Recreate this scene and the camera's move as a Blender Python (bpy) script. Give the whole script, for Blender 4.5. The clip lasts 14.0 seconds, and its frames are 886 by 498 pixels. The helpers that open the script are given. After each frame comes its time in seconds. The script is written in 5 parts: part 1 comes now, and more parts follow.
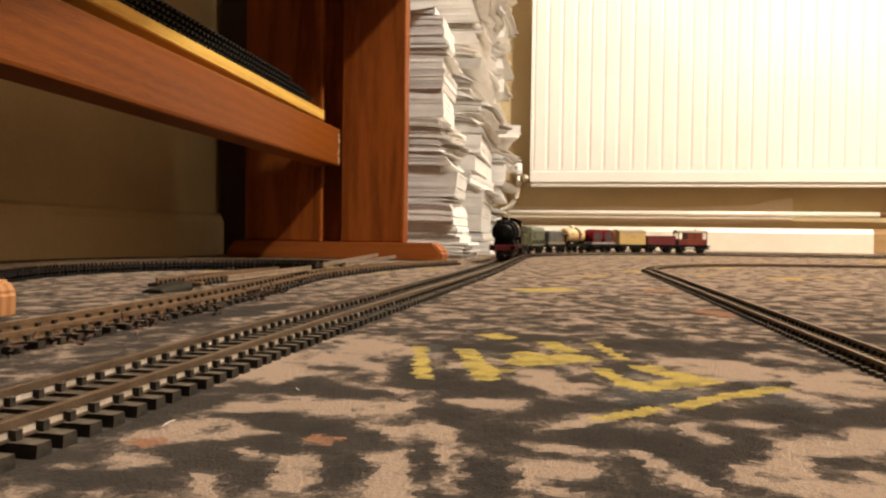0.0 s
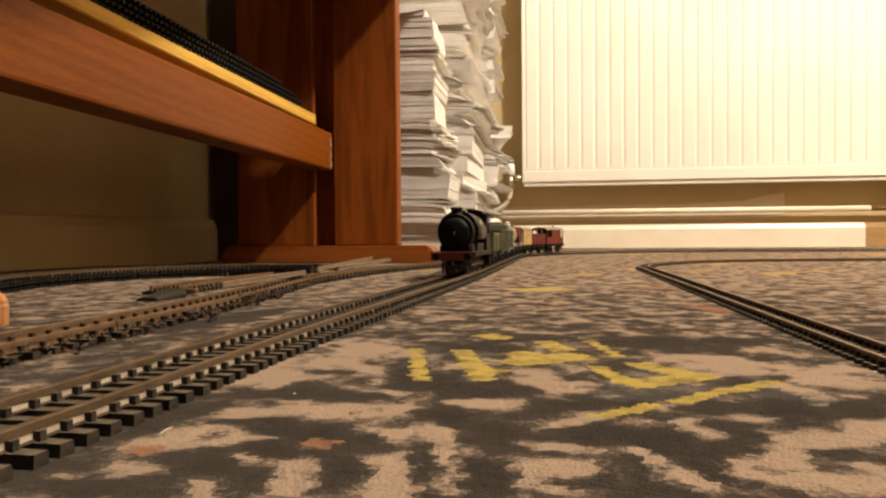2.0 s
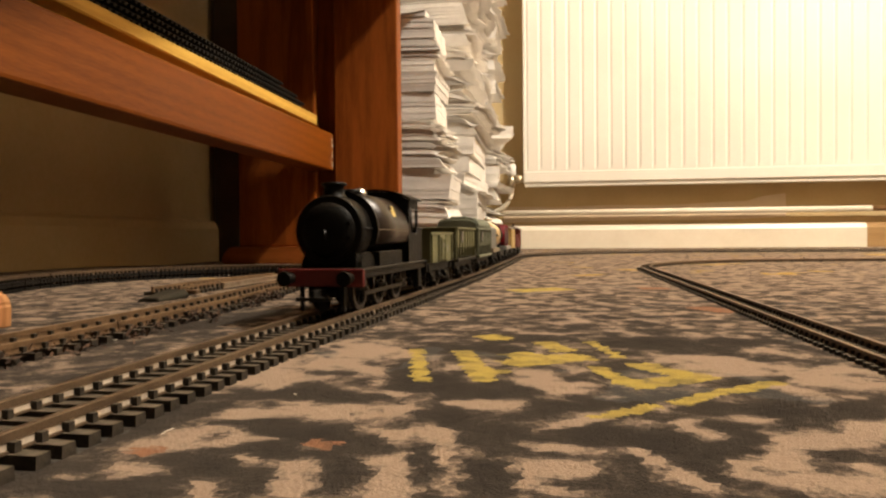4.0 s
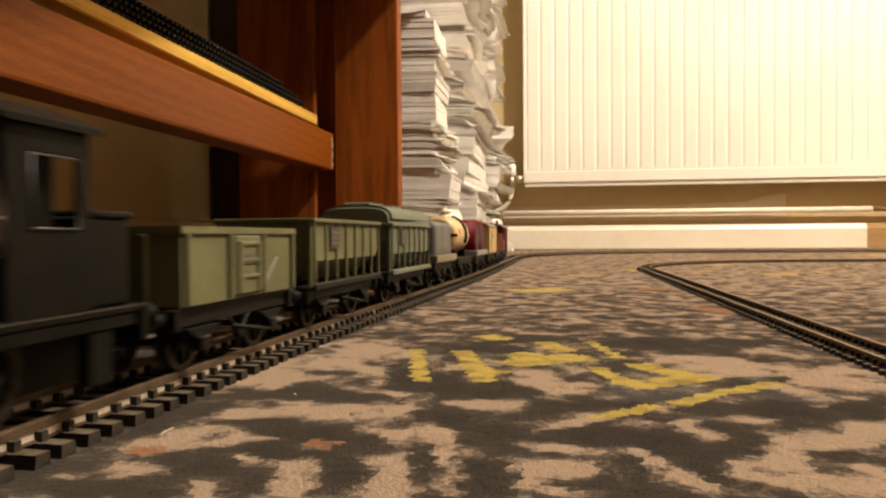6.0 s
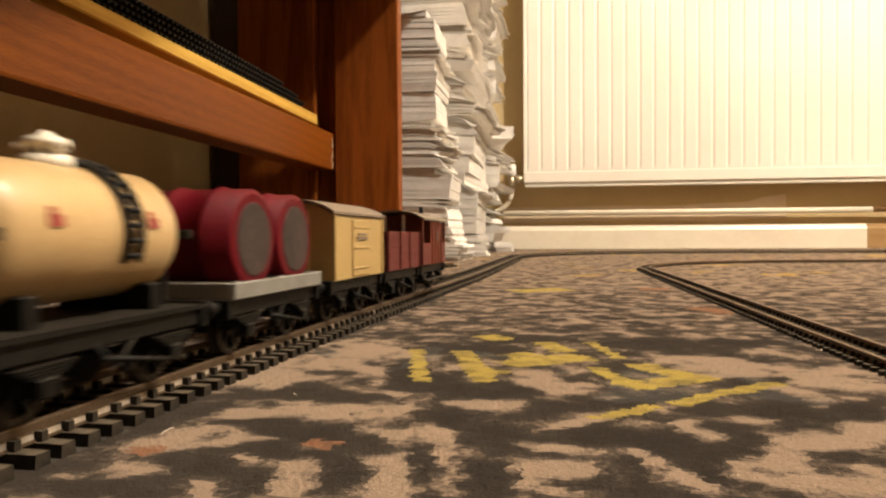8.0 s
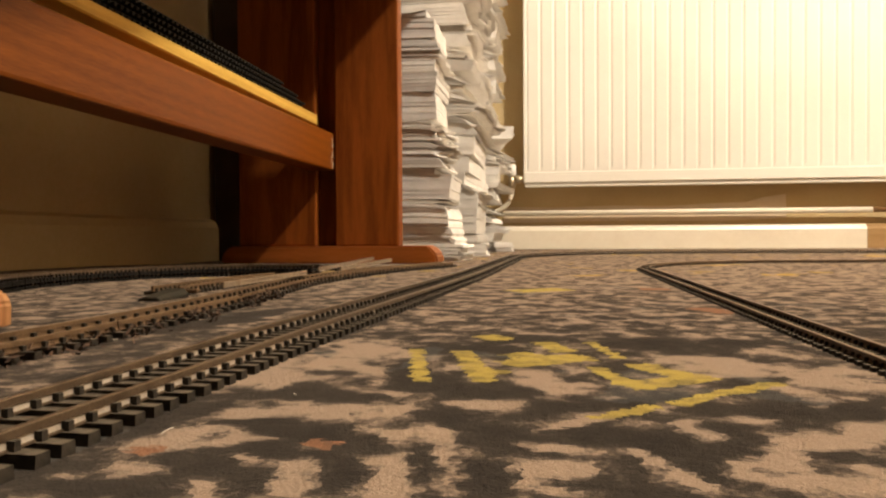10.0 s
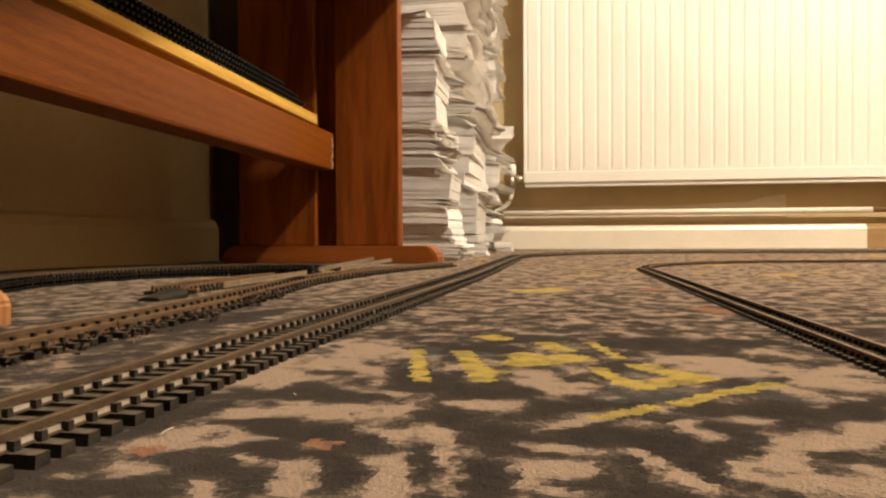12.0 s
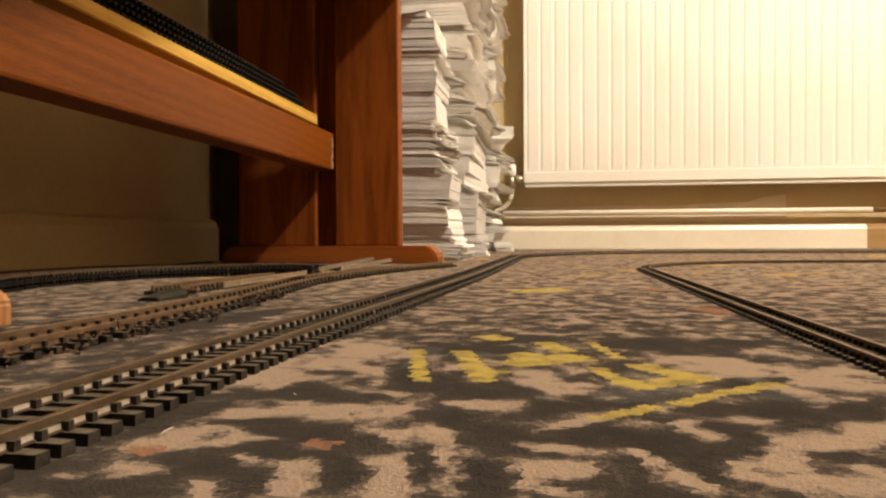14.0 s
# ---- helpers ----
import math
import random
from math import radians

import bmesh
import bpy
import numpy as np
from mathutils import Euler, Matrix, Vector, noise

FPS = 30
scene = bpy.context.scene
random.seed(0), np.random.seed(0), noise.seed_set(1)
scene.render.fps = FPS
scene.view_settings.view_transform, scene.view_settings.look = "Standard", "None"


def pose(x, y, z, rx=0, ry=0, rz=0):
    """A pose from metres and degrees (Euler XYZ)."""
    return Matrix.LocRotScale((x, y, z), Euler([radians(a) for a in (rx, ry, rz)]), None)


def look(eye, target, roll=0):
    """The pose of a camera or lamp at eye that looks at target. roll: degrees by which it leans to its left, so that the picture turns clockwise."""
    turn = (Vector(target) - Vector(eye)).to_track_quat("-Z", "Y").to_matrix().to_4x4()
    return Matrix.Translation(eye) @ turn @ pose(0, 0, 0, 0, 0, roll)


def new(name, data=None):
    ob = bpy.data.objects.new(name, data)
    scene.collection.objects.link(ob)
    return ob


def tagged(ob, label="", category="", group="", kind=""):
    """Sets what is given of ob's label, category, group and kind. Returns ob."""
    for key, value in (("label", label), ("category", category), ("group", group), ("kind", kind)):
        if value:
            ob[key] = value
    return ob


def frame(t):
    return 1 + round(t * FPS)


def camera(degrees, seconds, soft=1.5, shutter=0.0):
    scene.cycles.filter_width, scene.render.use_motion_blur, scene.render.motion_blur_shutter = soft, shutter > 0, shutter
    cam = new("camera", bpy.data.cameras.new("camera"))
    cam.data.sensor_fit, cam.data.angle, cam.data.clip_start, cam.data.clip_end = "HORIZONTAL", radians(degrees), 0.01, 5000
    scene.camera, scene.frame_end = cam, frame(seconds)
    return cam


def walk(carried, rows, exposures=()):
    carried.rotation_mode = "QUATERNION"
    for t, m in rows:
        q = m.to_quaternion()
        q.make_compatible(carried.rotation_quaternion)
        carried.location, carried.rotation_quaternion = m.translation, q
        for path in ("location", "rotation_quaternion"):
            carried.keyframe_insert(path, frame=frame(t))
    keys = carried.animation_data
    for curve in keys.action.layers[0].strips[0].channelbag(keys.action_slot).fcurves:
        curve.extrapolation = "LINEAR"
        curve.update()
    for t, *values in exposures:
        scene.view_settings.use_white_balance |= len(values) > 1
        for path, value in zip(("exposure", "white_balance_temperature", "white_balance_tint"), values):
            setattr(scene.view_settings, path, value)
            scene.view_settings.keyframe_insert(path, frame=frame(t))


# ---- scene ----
# ---- camera ----
EYE = Vector((0.0, 0.0, 0.0358))
TURN, DIP, LEAN = 8.74, 1.006, -0.307


def view(turn=0.0, dip=0.0, lean=0.0, dx=0.0, dy=0.0, dz=0.0):
    a, p = radians(TURN + turn), radians(DIP + dip)
    eye = EYE + Vector((dx, dy, dz))
    way = Vector((-math.sin(a) * math.cos(p), math.cos(a) * math.cos(p), -math.sin(p)))
    return look(eye, eye + way, LEAN + lean)


cam = camera(64.2, 14.0, soft=2.3, shutter=0.5)
walk(cam, [
    (0.0, view(0.365, 0.185, 1.044, -0.0002, 0.0005, -0.0001)), (0.5, view(-0.015, 0.162, 0.531)),
    (1.0, view(-0.140, 0.106, 0.209, -0.0002, 0.0002, -0.0001)), (1.5, view(-0.127, 0.077, 0.021, -0.0002, 0.0004, -0.0001)),
    (2.0, view(-0.104, 0.034, -0.148, -0.0002, 0.0003, -0.0002)), (2.5, view(-0.017, 0.028, -0.226, -0.0002, 0.0003, -0.0001)),
    (3.0, view(-0.010, 0.020, -0.215)), (5.5, view(-0.005, 0.010, -0.120)), (7.0, view(0.0, 0.0, -0.060)),
    (10.5, view(0.0, 0.0, -0.020)), (14.0, view())], exposures=[(0.0, 0.24, 6000, 10), (0.8, 0.20, 6230, 10), (2.5, 0.13, 6500, 10), (8.0, 0.10, 6500, 10), (10.5, 0.02, 6500, 10), (14.0, 0.02, 6500, 10)])

# ---- light ----
world = bpy.data.worlds.new("room_air")
scene.world = world
world.use_nodes = True
world.node_tree.nodes["Background"].inputs[0].default_value = (0.9, 0.75, 0.55, 1)
world.node_tree.nodes["Background"].inputs[1].default_value = 0.004

bulb = bpy.data.lights.new("ceiling_bulb", "POINT")
bulb.energy, bulb.color, bulb.shadow_soft_size = 332.0, (1.0, 0.888, 0.745), 0.06
new("ceiling_bulb", bulb).location = (1.40, 0.42, 2.10)


# ---- materials ----
def node_mat(name, rough=0.6, metal=0.0):
    m = bpy.data.materials.new(name)
    m.use_nodes = True
    nt = m.node_tree
    b = nt.nodes["Principled BSDF"]
    b.inputs["Roughness"].default_value = rough
    b.inputs["Metallic"].default_value = metal
    return m, nt, b


def link(nt, a, b):
    nt.links.new(a, b)


def coords(nt, scale=(1, 1, 1), turn=(0, 0, 0), kind="Object"):
    tc = nt.nodes.new("ShaderNodeTexCoord")
    mp = nt.nodes.new("ShaderNodeMapping")
    mp.inputs["Scale"].default_value = scale
    mp.inputs["Rotation"].default_value = turn
    link(nt, tc.outputs[kind], mp.inputs["Vector"])
    return mp.outputs["Vector"]


def noise_tex(nt, vec, scale, detail=4.0, rough=0.55, distort=0.0):
    n = nt.nodes.new("ShaderNodeTexNoise")
    n.inputs["Scale"].default_value = scale
    n.inputs["Detail"].default_value = detail
    n.inputs["Roughness"].default_value = rough
    n.inputs["Distortion"].default_value = distort
    if vec is not None:
        link(nt, vec, n.inputs["Vector"])
    return n.outputs["Fac"]


def ramp(nt, fac, stops, mode="LINEAR"):
    r = nt.nodes.new("ShaderNodeValToRGB")
    r.color_ramp.interpolation = mode
    e = r.color_ramp.elements
    while len(e) < len(stops):
        e.new(0.5)
    for el, (p, c) in zip(e, stops):
        el.position, el.color = p, (*c, 1)
    link(nt, fac, r.inputs["Fac"])
    return r.outputs["Color"]


def math_node(nt, op, a, b=None, c=None):
    n = nt.nodes.new("ShaderNodeMath")
    n.operation = op
    for i, v in enumerate((a, b, c)):
        if v is None:
            continue
        if isinstance(v, (int, float)):
            n.inputs[i].default_value = v
        else:
            link(nt, v, n.inputs[i])
    return n.outputs[0]


def mix(nt, fac, a, b, kind="MIX"):
    n = nt.nodes.new("ShaderNodeMix")
    n.data_type, n.blend_type = "RGBA", kind
    for s, v in ((n.inputs["Factor"], fac), (n.inputs["A"], a), (n.inputs["B"], b)):
        if isinstance(v, tuple):
            s.default_value = (*v, 1)
        elif isinstance(v, (int, float)):
            s.default_value = v
        else:
            link(nt, v, s)
    return n.outputs["Result"]


def bump(nt, b, height, dist, strength=0.6):
    n = nt.nodes.new("ShaderNodeBump")
    n.inputs["Strength"].default_value, n.inputs["Distance"].default_value = strength, dist
    link(nt, height, n.inputs["Height"])
    link(nt, n.outputs["Normal"], b.inputs["Normal"])


def worn(name, dark, light, scale=60, rough=0.6, metal=0.0, relief=0.0002, fine=600, spec=0.5, vary=0.0, stretch=(1, 1, 1), dust=None):
    """A surface with broad stains, fine grain and relief."""
    m, nt, b = node_mat(name, rough, metal)
    v = coords(nt, stretch)
    big = noise_tex(nt, v, scale, 5, 0.6)
    small = noise_tex(nt, v, fine, 3, 0.6)
    f = math_node(nt, "ADD", math_node(nt, "MULTIPLY", big, 0.7), math_node(nt, "MULTIPLY", small, 0.3))
    col = ramp(nt, f, [(0.32, dark), (0.66, light)])
    if vary:
        info = nt.nodes.new("ShaderNodeObjectInfo")
        k = math_node(nt, "MULTIPLY_ADD", info.outputs["Random"], vary, 1 - vary / 2)
        hsv = nt.nodes.new("ShaderNodeHueSaturation")
        link(nt, col, hsv.inputs["Color"])
        link(nt, k, hsv.inputs["Value"])
        col = hsv.outputs["Color"]
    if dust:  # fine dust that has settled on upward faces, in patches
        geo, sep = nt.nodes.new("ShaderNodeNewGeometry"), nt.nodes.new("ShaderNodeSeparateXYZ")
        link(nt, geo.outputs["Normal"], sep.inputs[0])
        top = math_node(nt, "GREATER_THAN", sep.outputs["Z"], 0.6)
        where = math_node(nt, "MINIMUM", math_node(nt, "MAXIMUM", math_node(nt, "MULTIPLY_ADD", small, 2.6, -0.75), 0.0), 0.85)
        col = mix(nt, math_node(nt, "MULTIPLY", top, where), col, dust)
    link(nt, col, b.inputs["Base Color"])
    b.inputs["Specular IOR Level"].default_value = spec
    link(nt, math_node(nt, "MULTIPLY_ADD", big, 0.3, rough - 0.15), b.inputs["Roughness"])
    bump(nt, b, small, relief)
    return m


def wood(name, dark, mid, light, along=2, rough=0.35, ring=55, grain=0.22):
    """Stained timber with its grain along one axis."""
    m, nt, b = node_mat(name, rough)
    s = [1.0, 1.0, 1.0]
    s[along] = 0.09
    v = coords(nt, tuple(s))
    w = nt.nodes.new("ShaderNodeTexWave")
    w.wave_type, w.bands_direction = "RINGS", "XYZ"[along]
    w.inputs["Scale"].default_value, w.inputs["Distortion"].default_value = ring, 9.0
    w.inputs["Detail"].default_value, w.inputs["Detail Scale"].default_value = 3.0, 0.8
    link(nt, v, w.inputs["Vector"])
    fine = noise_tex(nt, v, 900, 3, 0.6)
    broad = noise_tex(nt, v, 14, 4, 0.6)
    f = math_node(nt, "ADD", math_node(nt, "MULTIPLY", w.outputs["Fac"], grain),
                  math_node(nt, "ADD", math_node(nt, "MULTIPLY", fine, 0.30), math_node(nt, "MULTIPLY", broad, 0.42)))
    link(nt, ramp(nt, f, [(0.28, dark), (0.5, mid), (0.75, light)]), b.inputs["Base Color"])
    link(nt, math_node(nt, "MULTIPLY_ADD", broad, 0.25, rough - 0.1), b.inputs["Roughness"])
    b.inputs["Coat Weight"].default_value, b.inputs["Coat Roughness"].default_value = 0.0, 0.3
    b.inputs["Specular IOR Level"].default_value = 0.14
    bump(nt, b, fine, 0.00012, 0.5)
    return m


def box_mask(nt, x, y, cx, cy, half, wide, turn):
    """1 inside a turned rectangle of the floor plan, 0 outside."""
    c, s = math.cos(turn), math.sin(turn)
    dx, dy = math_node(nt, "SUBTRACT", x, cx), math_node(nt, "SUBTRACT", y, cy)
    u = math_node(nt, "ADD", math_node(nt, "MULTIPLY", dx, c), math_node(nt, "MULTIPLY", dy, s))
    w = math_node(nt, "SUBTRACT", math_node(nt, "MULTIPLY", dy, c), math_node(nt, "MULTIPLY", dx, s))
    a = math_node(nt, "LESS_THAN", math_node(nt, "ABSOLUTE", u), half)
    d = math_node(nt, "LESS_THAN", math_node(nt, "ABSOLUTE", w), wide)
    return math_node(nt, "MULTIPLY", a, d)


YELLOW = [(-0.0372, 0.1915, 0.0253, 0.0021, -1.3525), (-0.022, 0.1913, 0.0232, 0.003, -1.3255), (-0.0162, 0.1815, 0.0041, 0.0036, -0.6904), (-0.0207, 0.2432, 0.0065, 0.0046, -0.845), (-0.0017, 0.2006, 0.0136, 0.0064, 0.5992), (-0.0, 0.2251, 0.0104, 0.0037, -1.181), (-0.0089, 0.2071, 0.0058, 0.0047, -0.8413), (0.0138, 0.1805, 0.0118, 0.0024, -1.2584), (0.0272, 0.1746, 0.0138, 0.0042, 0.6104), (0.0271, 0.1895, 0.0094, 0.0041, -0.9736), (0.0152, 0.2211, 0.0159, 0.0018, -1.344), (0.0141, 0.1429, 0.0086, 0.0019, 0.6652), (0.0384, 0.1639, 0.0189, 0.0024, 0.7183), (-0.0083, 0.461, 0.0207, 0.0125, 0.5756)]
ORANGE = [(0.0738, 0.3434, 0.0136, 0.007, -1.1188), (-0.0397, 0.1143, 0.0030, 0.0024, -0.3064), (-0.0675, 0.1071, 0.0032, 0.0022, 0.3307), (0.0652, 0.4766, 0.0092, 0.01, 0.0807)]
PALE_A = [(-0.0735, 0.1775, 0.0225, 0.0153, 1.68), (-0.0552, 0.2072, 0.0231, 0.0119, 1.88), (-0.0415, 0.1376, 0.015, 0.006, -3.04), (-0.0599, 0.1329, 0.0066, 0.0042, -2.85), (-0.0557, 0.1188, 0.0076, 0.0024, 2.51), (-0.0501, 0.1058, 0.0034, 0.0012, 2.25), (-0.0373, 0.097, 0.008, 0.0039, -1.58), (-0.0244, 0.0988, 0.0118, 0.0038, -1.41), (-0.0263, 0.1213, 0.0067, 0.0048, 1.86), (-0.0208, 0.122, 0.0079, 0.0027, 1.87), (-0.015, 0.1051, 0.0062, 0.0015, 1.99), (0.0002, 0.1067, 0.0077, 0.0047, 3.03), (-0.0013, 0.0983, 0.0042, 0.0017, 2.84), (-0.0016, 0.1176, 0.0065, 0.0019, 3.09), (-0.0135, 0.1456, 0.0088, 0.0034, 3.11), (0.0011, 0.1658, 0.0125, 0.0061, 2.25)]
PALE_B = [(0.0035, 0.1336, 0.0071, 0.002, -2.5), (0.0143, 0.114, 0.0066, 0.0015, 1.94), (0.0198, 0.1026, 0.0076, 0.0018, 1.79), (0.0237, 0.1343, 0.0038, 0.0021, 1.53), (0.0277, 0.1278, 0.0033, 0.0022, 1.31), (0.0368, 0.1421, 0.0063, 0.0034, 2.12), (0.0451, 0.1964, 0.0173, 0.0131, 2.12), (0.0667, 0.1826, 0.0142, 0.011, 0.88), (0.0548, 0.156, 0.0053, 0.0029, 0.98), (0.0481, 0.1292, 0.0189, 0.0043, -2.47), (0.0328, 0.1086, 0.0096, 0.0059, 2.69), (0.0443, 0.1059, 0.0045, 0.0033, -2.85), (-0.0628, 0.098, 0.0043, 0.0038, 2.95), (-0.0655, 0.1149, 0.0091, 0.0026, -2.03), (-0.0487, 0.0913, 0.0038, 0.0014, 2.26), (-0.0359, 0.1539, 0.0034, 0.0021, 2.33)]
DARK_A = [(-0.037, 0.1745, 0.0219, 0.0046, 1.78), (-0.0244, 0.1626, 0.0112, 0.0059, 2.03), (-0.0124, 0.161, 0.0084, 0.0077, 1.37), (-0.0227, 0.1364, 0.0062, 0.005, 1.8), (-0.0459, 0.1208, 0.0107, 0.0045, 3.07), (-0.0324, 0.1014, 0.0095, 0.0032, 2.11), (-0.0344, 0.1157, 0.0057, 0.0049, 2.56), (-0.0464, 0.1093, 0.0063, 0.003, 2.38), (-0.0124, 0.1221, 0.0087, 0.0064, 1.63), (-0.0102, 0.1007, 0.0077, 0.0038, 1.75), (0.0098, 0.1035, 0.0091, 0.0035, 1.59), (0.0081, 0.1248, 0.0108, 0.0048, -2.96), (0.0191, 0.1229, 0.0081, 0.0046, 1.83), (0.0291, 0.1227, 0.0115, 0.0045, -2.08), (0.0433, 0.1452, 0.0159, 0.0057, -2.23), (0.0588, 0.1508, 0.0128, 0.0042, -2.4)]
DARK_B = [(0.0454, 0.1174, 0.0057, 0.0026, 2.74), (0.0192, 0.1529, 0.0105, 0.003, -2.62), (0.0472, 0.1775, 0.0117, 0.0042, -2.59), (-0.0202, 0.1031, 0.0071, 0.0021, 1.76), (0.0026, 0.1458, 0.0081, 0.0038, -2.97), (-0.0542, 0.1515, 0.0152, 0.0032, 3.03), (0.0312, 0.2343, 0.0192, 0.0111, 3.03), (0.0567, 0.2398, 0.013, 0.007, -2.86), (-0.0524, 0.1, 0.0068, 0.0047, 2.55), (-0.0775, 0.1151, 0.0068, 0.0032, -1.76), (-0.0669, 0.0901, 0.0051, 0.0025, 3.07), (-0.0241, 0.2219, 0.0143, 0.008, 2.62), (-0.0108, 0.2421, 0.0116, 0.008, -2.96), (0.0154, 0.1761, 0.0076, 0.003, 2.15), (0.0215, 0.1076, 0.0066, 0.0025, 1.59), (-0.0603, 0.1753, 0.0094, 0.0029, 3.05)]
# dark pattern strokes, some of them painted shade beside the sleepers and siding
DARK_C = [(-0.0754, 0.1252, 0.0088, 0.0034, -1.46), (-0.0584, 0.1041, 0.005, 0.0037, -2.68), (-0.0456, 0.0971, 0.0048, 0.0031, 2.25), (-0.0752, 0.0963, 0.0047, 0.0026, -2.82), (-0.0593, 0.0879, 0.0063, 0.0019, -3.05), (-0.1584, 0.2036, 0.0227, 0.01, -1.81), (-0.139, 0.2866, 0.0404, 0.0099, -1.76), (-0.0528, 0.1094, 0.0053, 0.0027, -3.13), (-0.0715, 0.1309, 0.0093, 0.0026, -1.73), (-0.0621, 0.1466, 0.0119, 0.0026, 3.1), (-0.0557, 0.1261, 0.0076, 0.0024, -3.04)]


def carpet_material():
    m, nt, b = node_mat("carpet_pile", 1.0)
    b.inputs["Specular IOR Level"].default_value = 0.0
    b.inputs["Sheen Weight"].default_value = 0.06
    b.inputs["Sheen Roughness"].default_value = 0.55
    b.inputs["Sheen Tint"].default_value = (0.75, 0.62, 0.48, 1)
    v = coords(nt)
    sep = nt.nodes.new("ShaderNodeSeparateXYZ")
    link(nt, v, sep.inputs[0])
    jag = noise_tex(nt, v, 330, 2, 0.6)
    jag2 = noise_tex(nt, v, 95, 2, 0.6)
    jx = math_node(nt, "MULTIPLY_ADD", math_node(nt, "SUBTRACT", jag, 0.5), 0.0065, sep.outputs["X"])
    jy = math_node(nt, "MULTIPLY_ADD", math_node(nt, "SUBTRACT", jag2, 0.5), 0.0065, sep.outputs["Y"])
    tuft = 0.0013
    x = math_node(nt, "SNAP", jx, tuft)
    y = math_node(nt, "SNAP", jy, tuft)
    com = nt.nodes.new("ShaderNodeCombineXYZ")
    link(nt, x, com.inputs[0]), link(nt, y, com.inputs[1])
    mp = nt.nodes.new("ShaderNodeMapping")
    mp.inputs["Rotation"].default_value = (0, 0, 0.6)
    mp.inputs["Scale"].default_value = (1.05, 1.0, 1.0)
    mp.inputs["Location"].default_value = (3.7, 1.9, 0)
    link(nt, com.outputs[0], mp.inputs["Vector"])
    n1 = noise_tex(nt, mp.outputs["Vector"], 80, 2.6, 0.52, 0.5)
    n1b = noise_tex(nt, mp.outputs["Vector"], 165, 2.0, 0.5, 0.3)
    n1 = math_node(nt, "MULTIPLY_ADD", math_node(nt, "SUBTRACT", n1b, 0.5), 0.56, n1)
    strokes = []
    for marks in (PALE_A + PALE_B, DARK_A + DARK_B + DARK_C):
        tot = None
        for cx, cy, ra, rb, turn in marks:
            at = nt.nodes.new("ShaderNodeMapping")
            at.vector_type = "TEXTURE"
            at.inputs["Location"].default_value = (cx, cy, 0)
            at.inputs["Rotation"].default_value = (0, 0, turn)
            at.inputs["Scale"].default_value = (ra, rb, 1)
            link(nt, com.outputs[0], at.inputs["Vector"])
            far_off = nt.nodes.new("ShaderNodeVectorMath")
            far_off.operation = "LENGTH"
            link(nt, at.outputs[0], far_off.inputs[0])
            g = math_node(nt, "MULTIPLY_ADD", far_off.outputs["Value"], -1.25, 1.85)
            tot = g if tot is None else math_node(nt, "MAXIMUM", tot, g)
        strokes.append(math_node(nt, "MINIMUM", math_node(nt, "MAXIMUM", tot, 0.0), 1.0))
    n1 = math_node(nt, "MULTIPLY_ADD", math_node(nt, "SUBTRACT", strokes[0], strokes[1]), 0.25, n1)
    # beige share raised with distance: the far carpet's brighter, grazing light put into the colour
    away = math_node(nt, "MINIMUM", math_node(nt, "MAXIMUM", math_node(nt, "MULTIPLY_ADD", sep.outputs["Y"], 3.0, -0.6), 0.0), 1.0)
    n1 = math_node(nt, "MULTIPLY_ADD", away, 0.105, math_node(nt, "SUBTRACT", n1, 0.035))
    n2 = noise_tex(nt, mp.outputs["Vector"], 22, 2.0, 0.5, 1.0)
    fray = noise_tex(nt, v, 900, 2, 0.7)
    n1 = math_node(nt, "MULTIPLY_ADD", math_node(nt, "SUBTRACT", fray, 0.5), 0.26, n1)
    patch = ramp(nt, n1, [(0.0, (0.021, 0.0175, 0.0155)), (0.42, (0.033, 0.027, 0.022)), (0.515, (0.088, 0.066, 0.050)), (0.64, (0.250, 0.182, 0.130))])
    teal = math_node(nt, "GREATER_THAN", n2, 0.67)
    patch = mix(nt, math_node(nt, "MULTIPLY", teal, 0.30), patch, (0.075, 0.078, 0.075))
    n3 = noise_tex(nt, mp.outputs["Vector"], 17, 2.0, 0.5, 0.8)
    far = math_node(nt, "GREATER_THAN", sep.outputs["Y"], 0.55)
    gold = math_node(nt, "MULTIPLY", far, math_node(nt, "GREATER_THAN", n3, 0.66))
    patch = mix(nt, math_node(nt, "MULTIPLY", gold, 0.7), patch, (0.36, 0.23, 0.045))
    for marks, colour in ((YELLOW, (0.32, 0.238, 0.055)), (ORANGE, (0.20, 0.095, 0.05))):
        tot = None
        for k in marks:
            bm_ = box_mask(nt, x, y, *k)
            tot = bm_ if tot is None else math_node(nt, "MAXIMUM", tot, bm_)
        patch = mix(nt, math_node(nt, "MULTIPLY", tot, math_node(nt, "MINIMUM", math_node(nt, "MULTIPLY_ADD", n1b, 2.4, -0.35), 1.0)), patch, colour)
    pile = noise_tex(nt, v, 1500, 3, 0.7)
    mid = noise_tex(nt, v, 380, 2, 0.6)
    shade = math_node(nt, "MULTIPLY_ADD", pile, 0.55, 0.80)
    hsv = nt.nodes.new("ShaderNodeHueSaturation")
    link(nt, patch, hsv.inputs["Color"]), link(nt, shade, hsv.inputs["Value"])
    link(nt, hsv.outputs["Color"], b.inputs["Base Color"])
    bump(nt, b, math_node(nt, "ADD", pile, mid), 0.0015, 0.7)
    return m


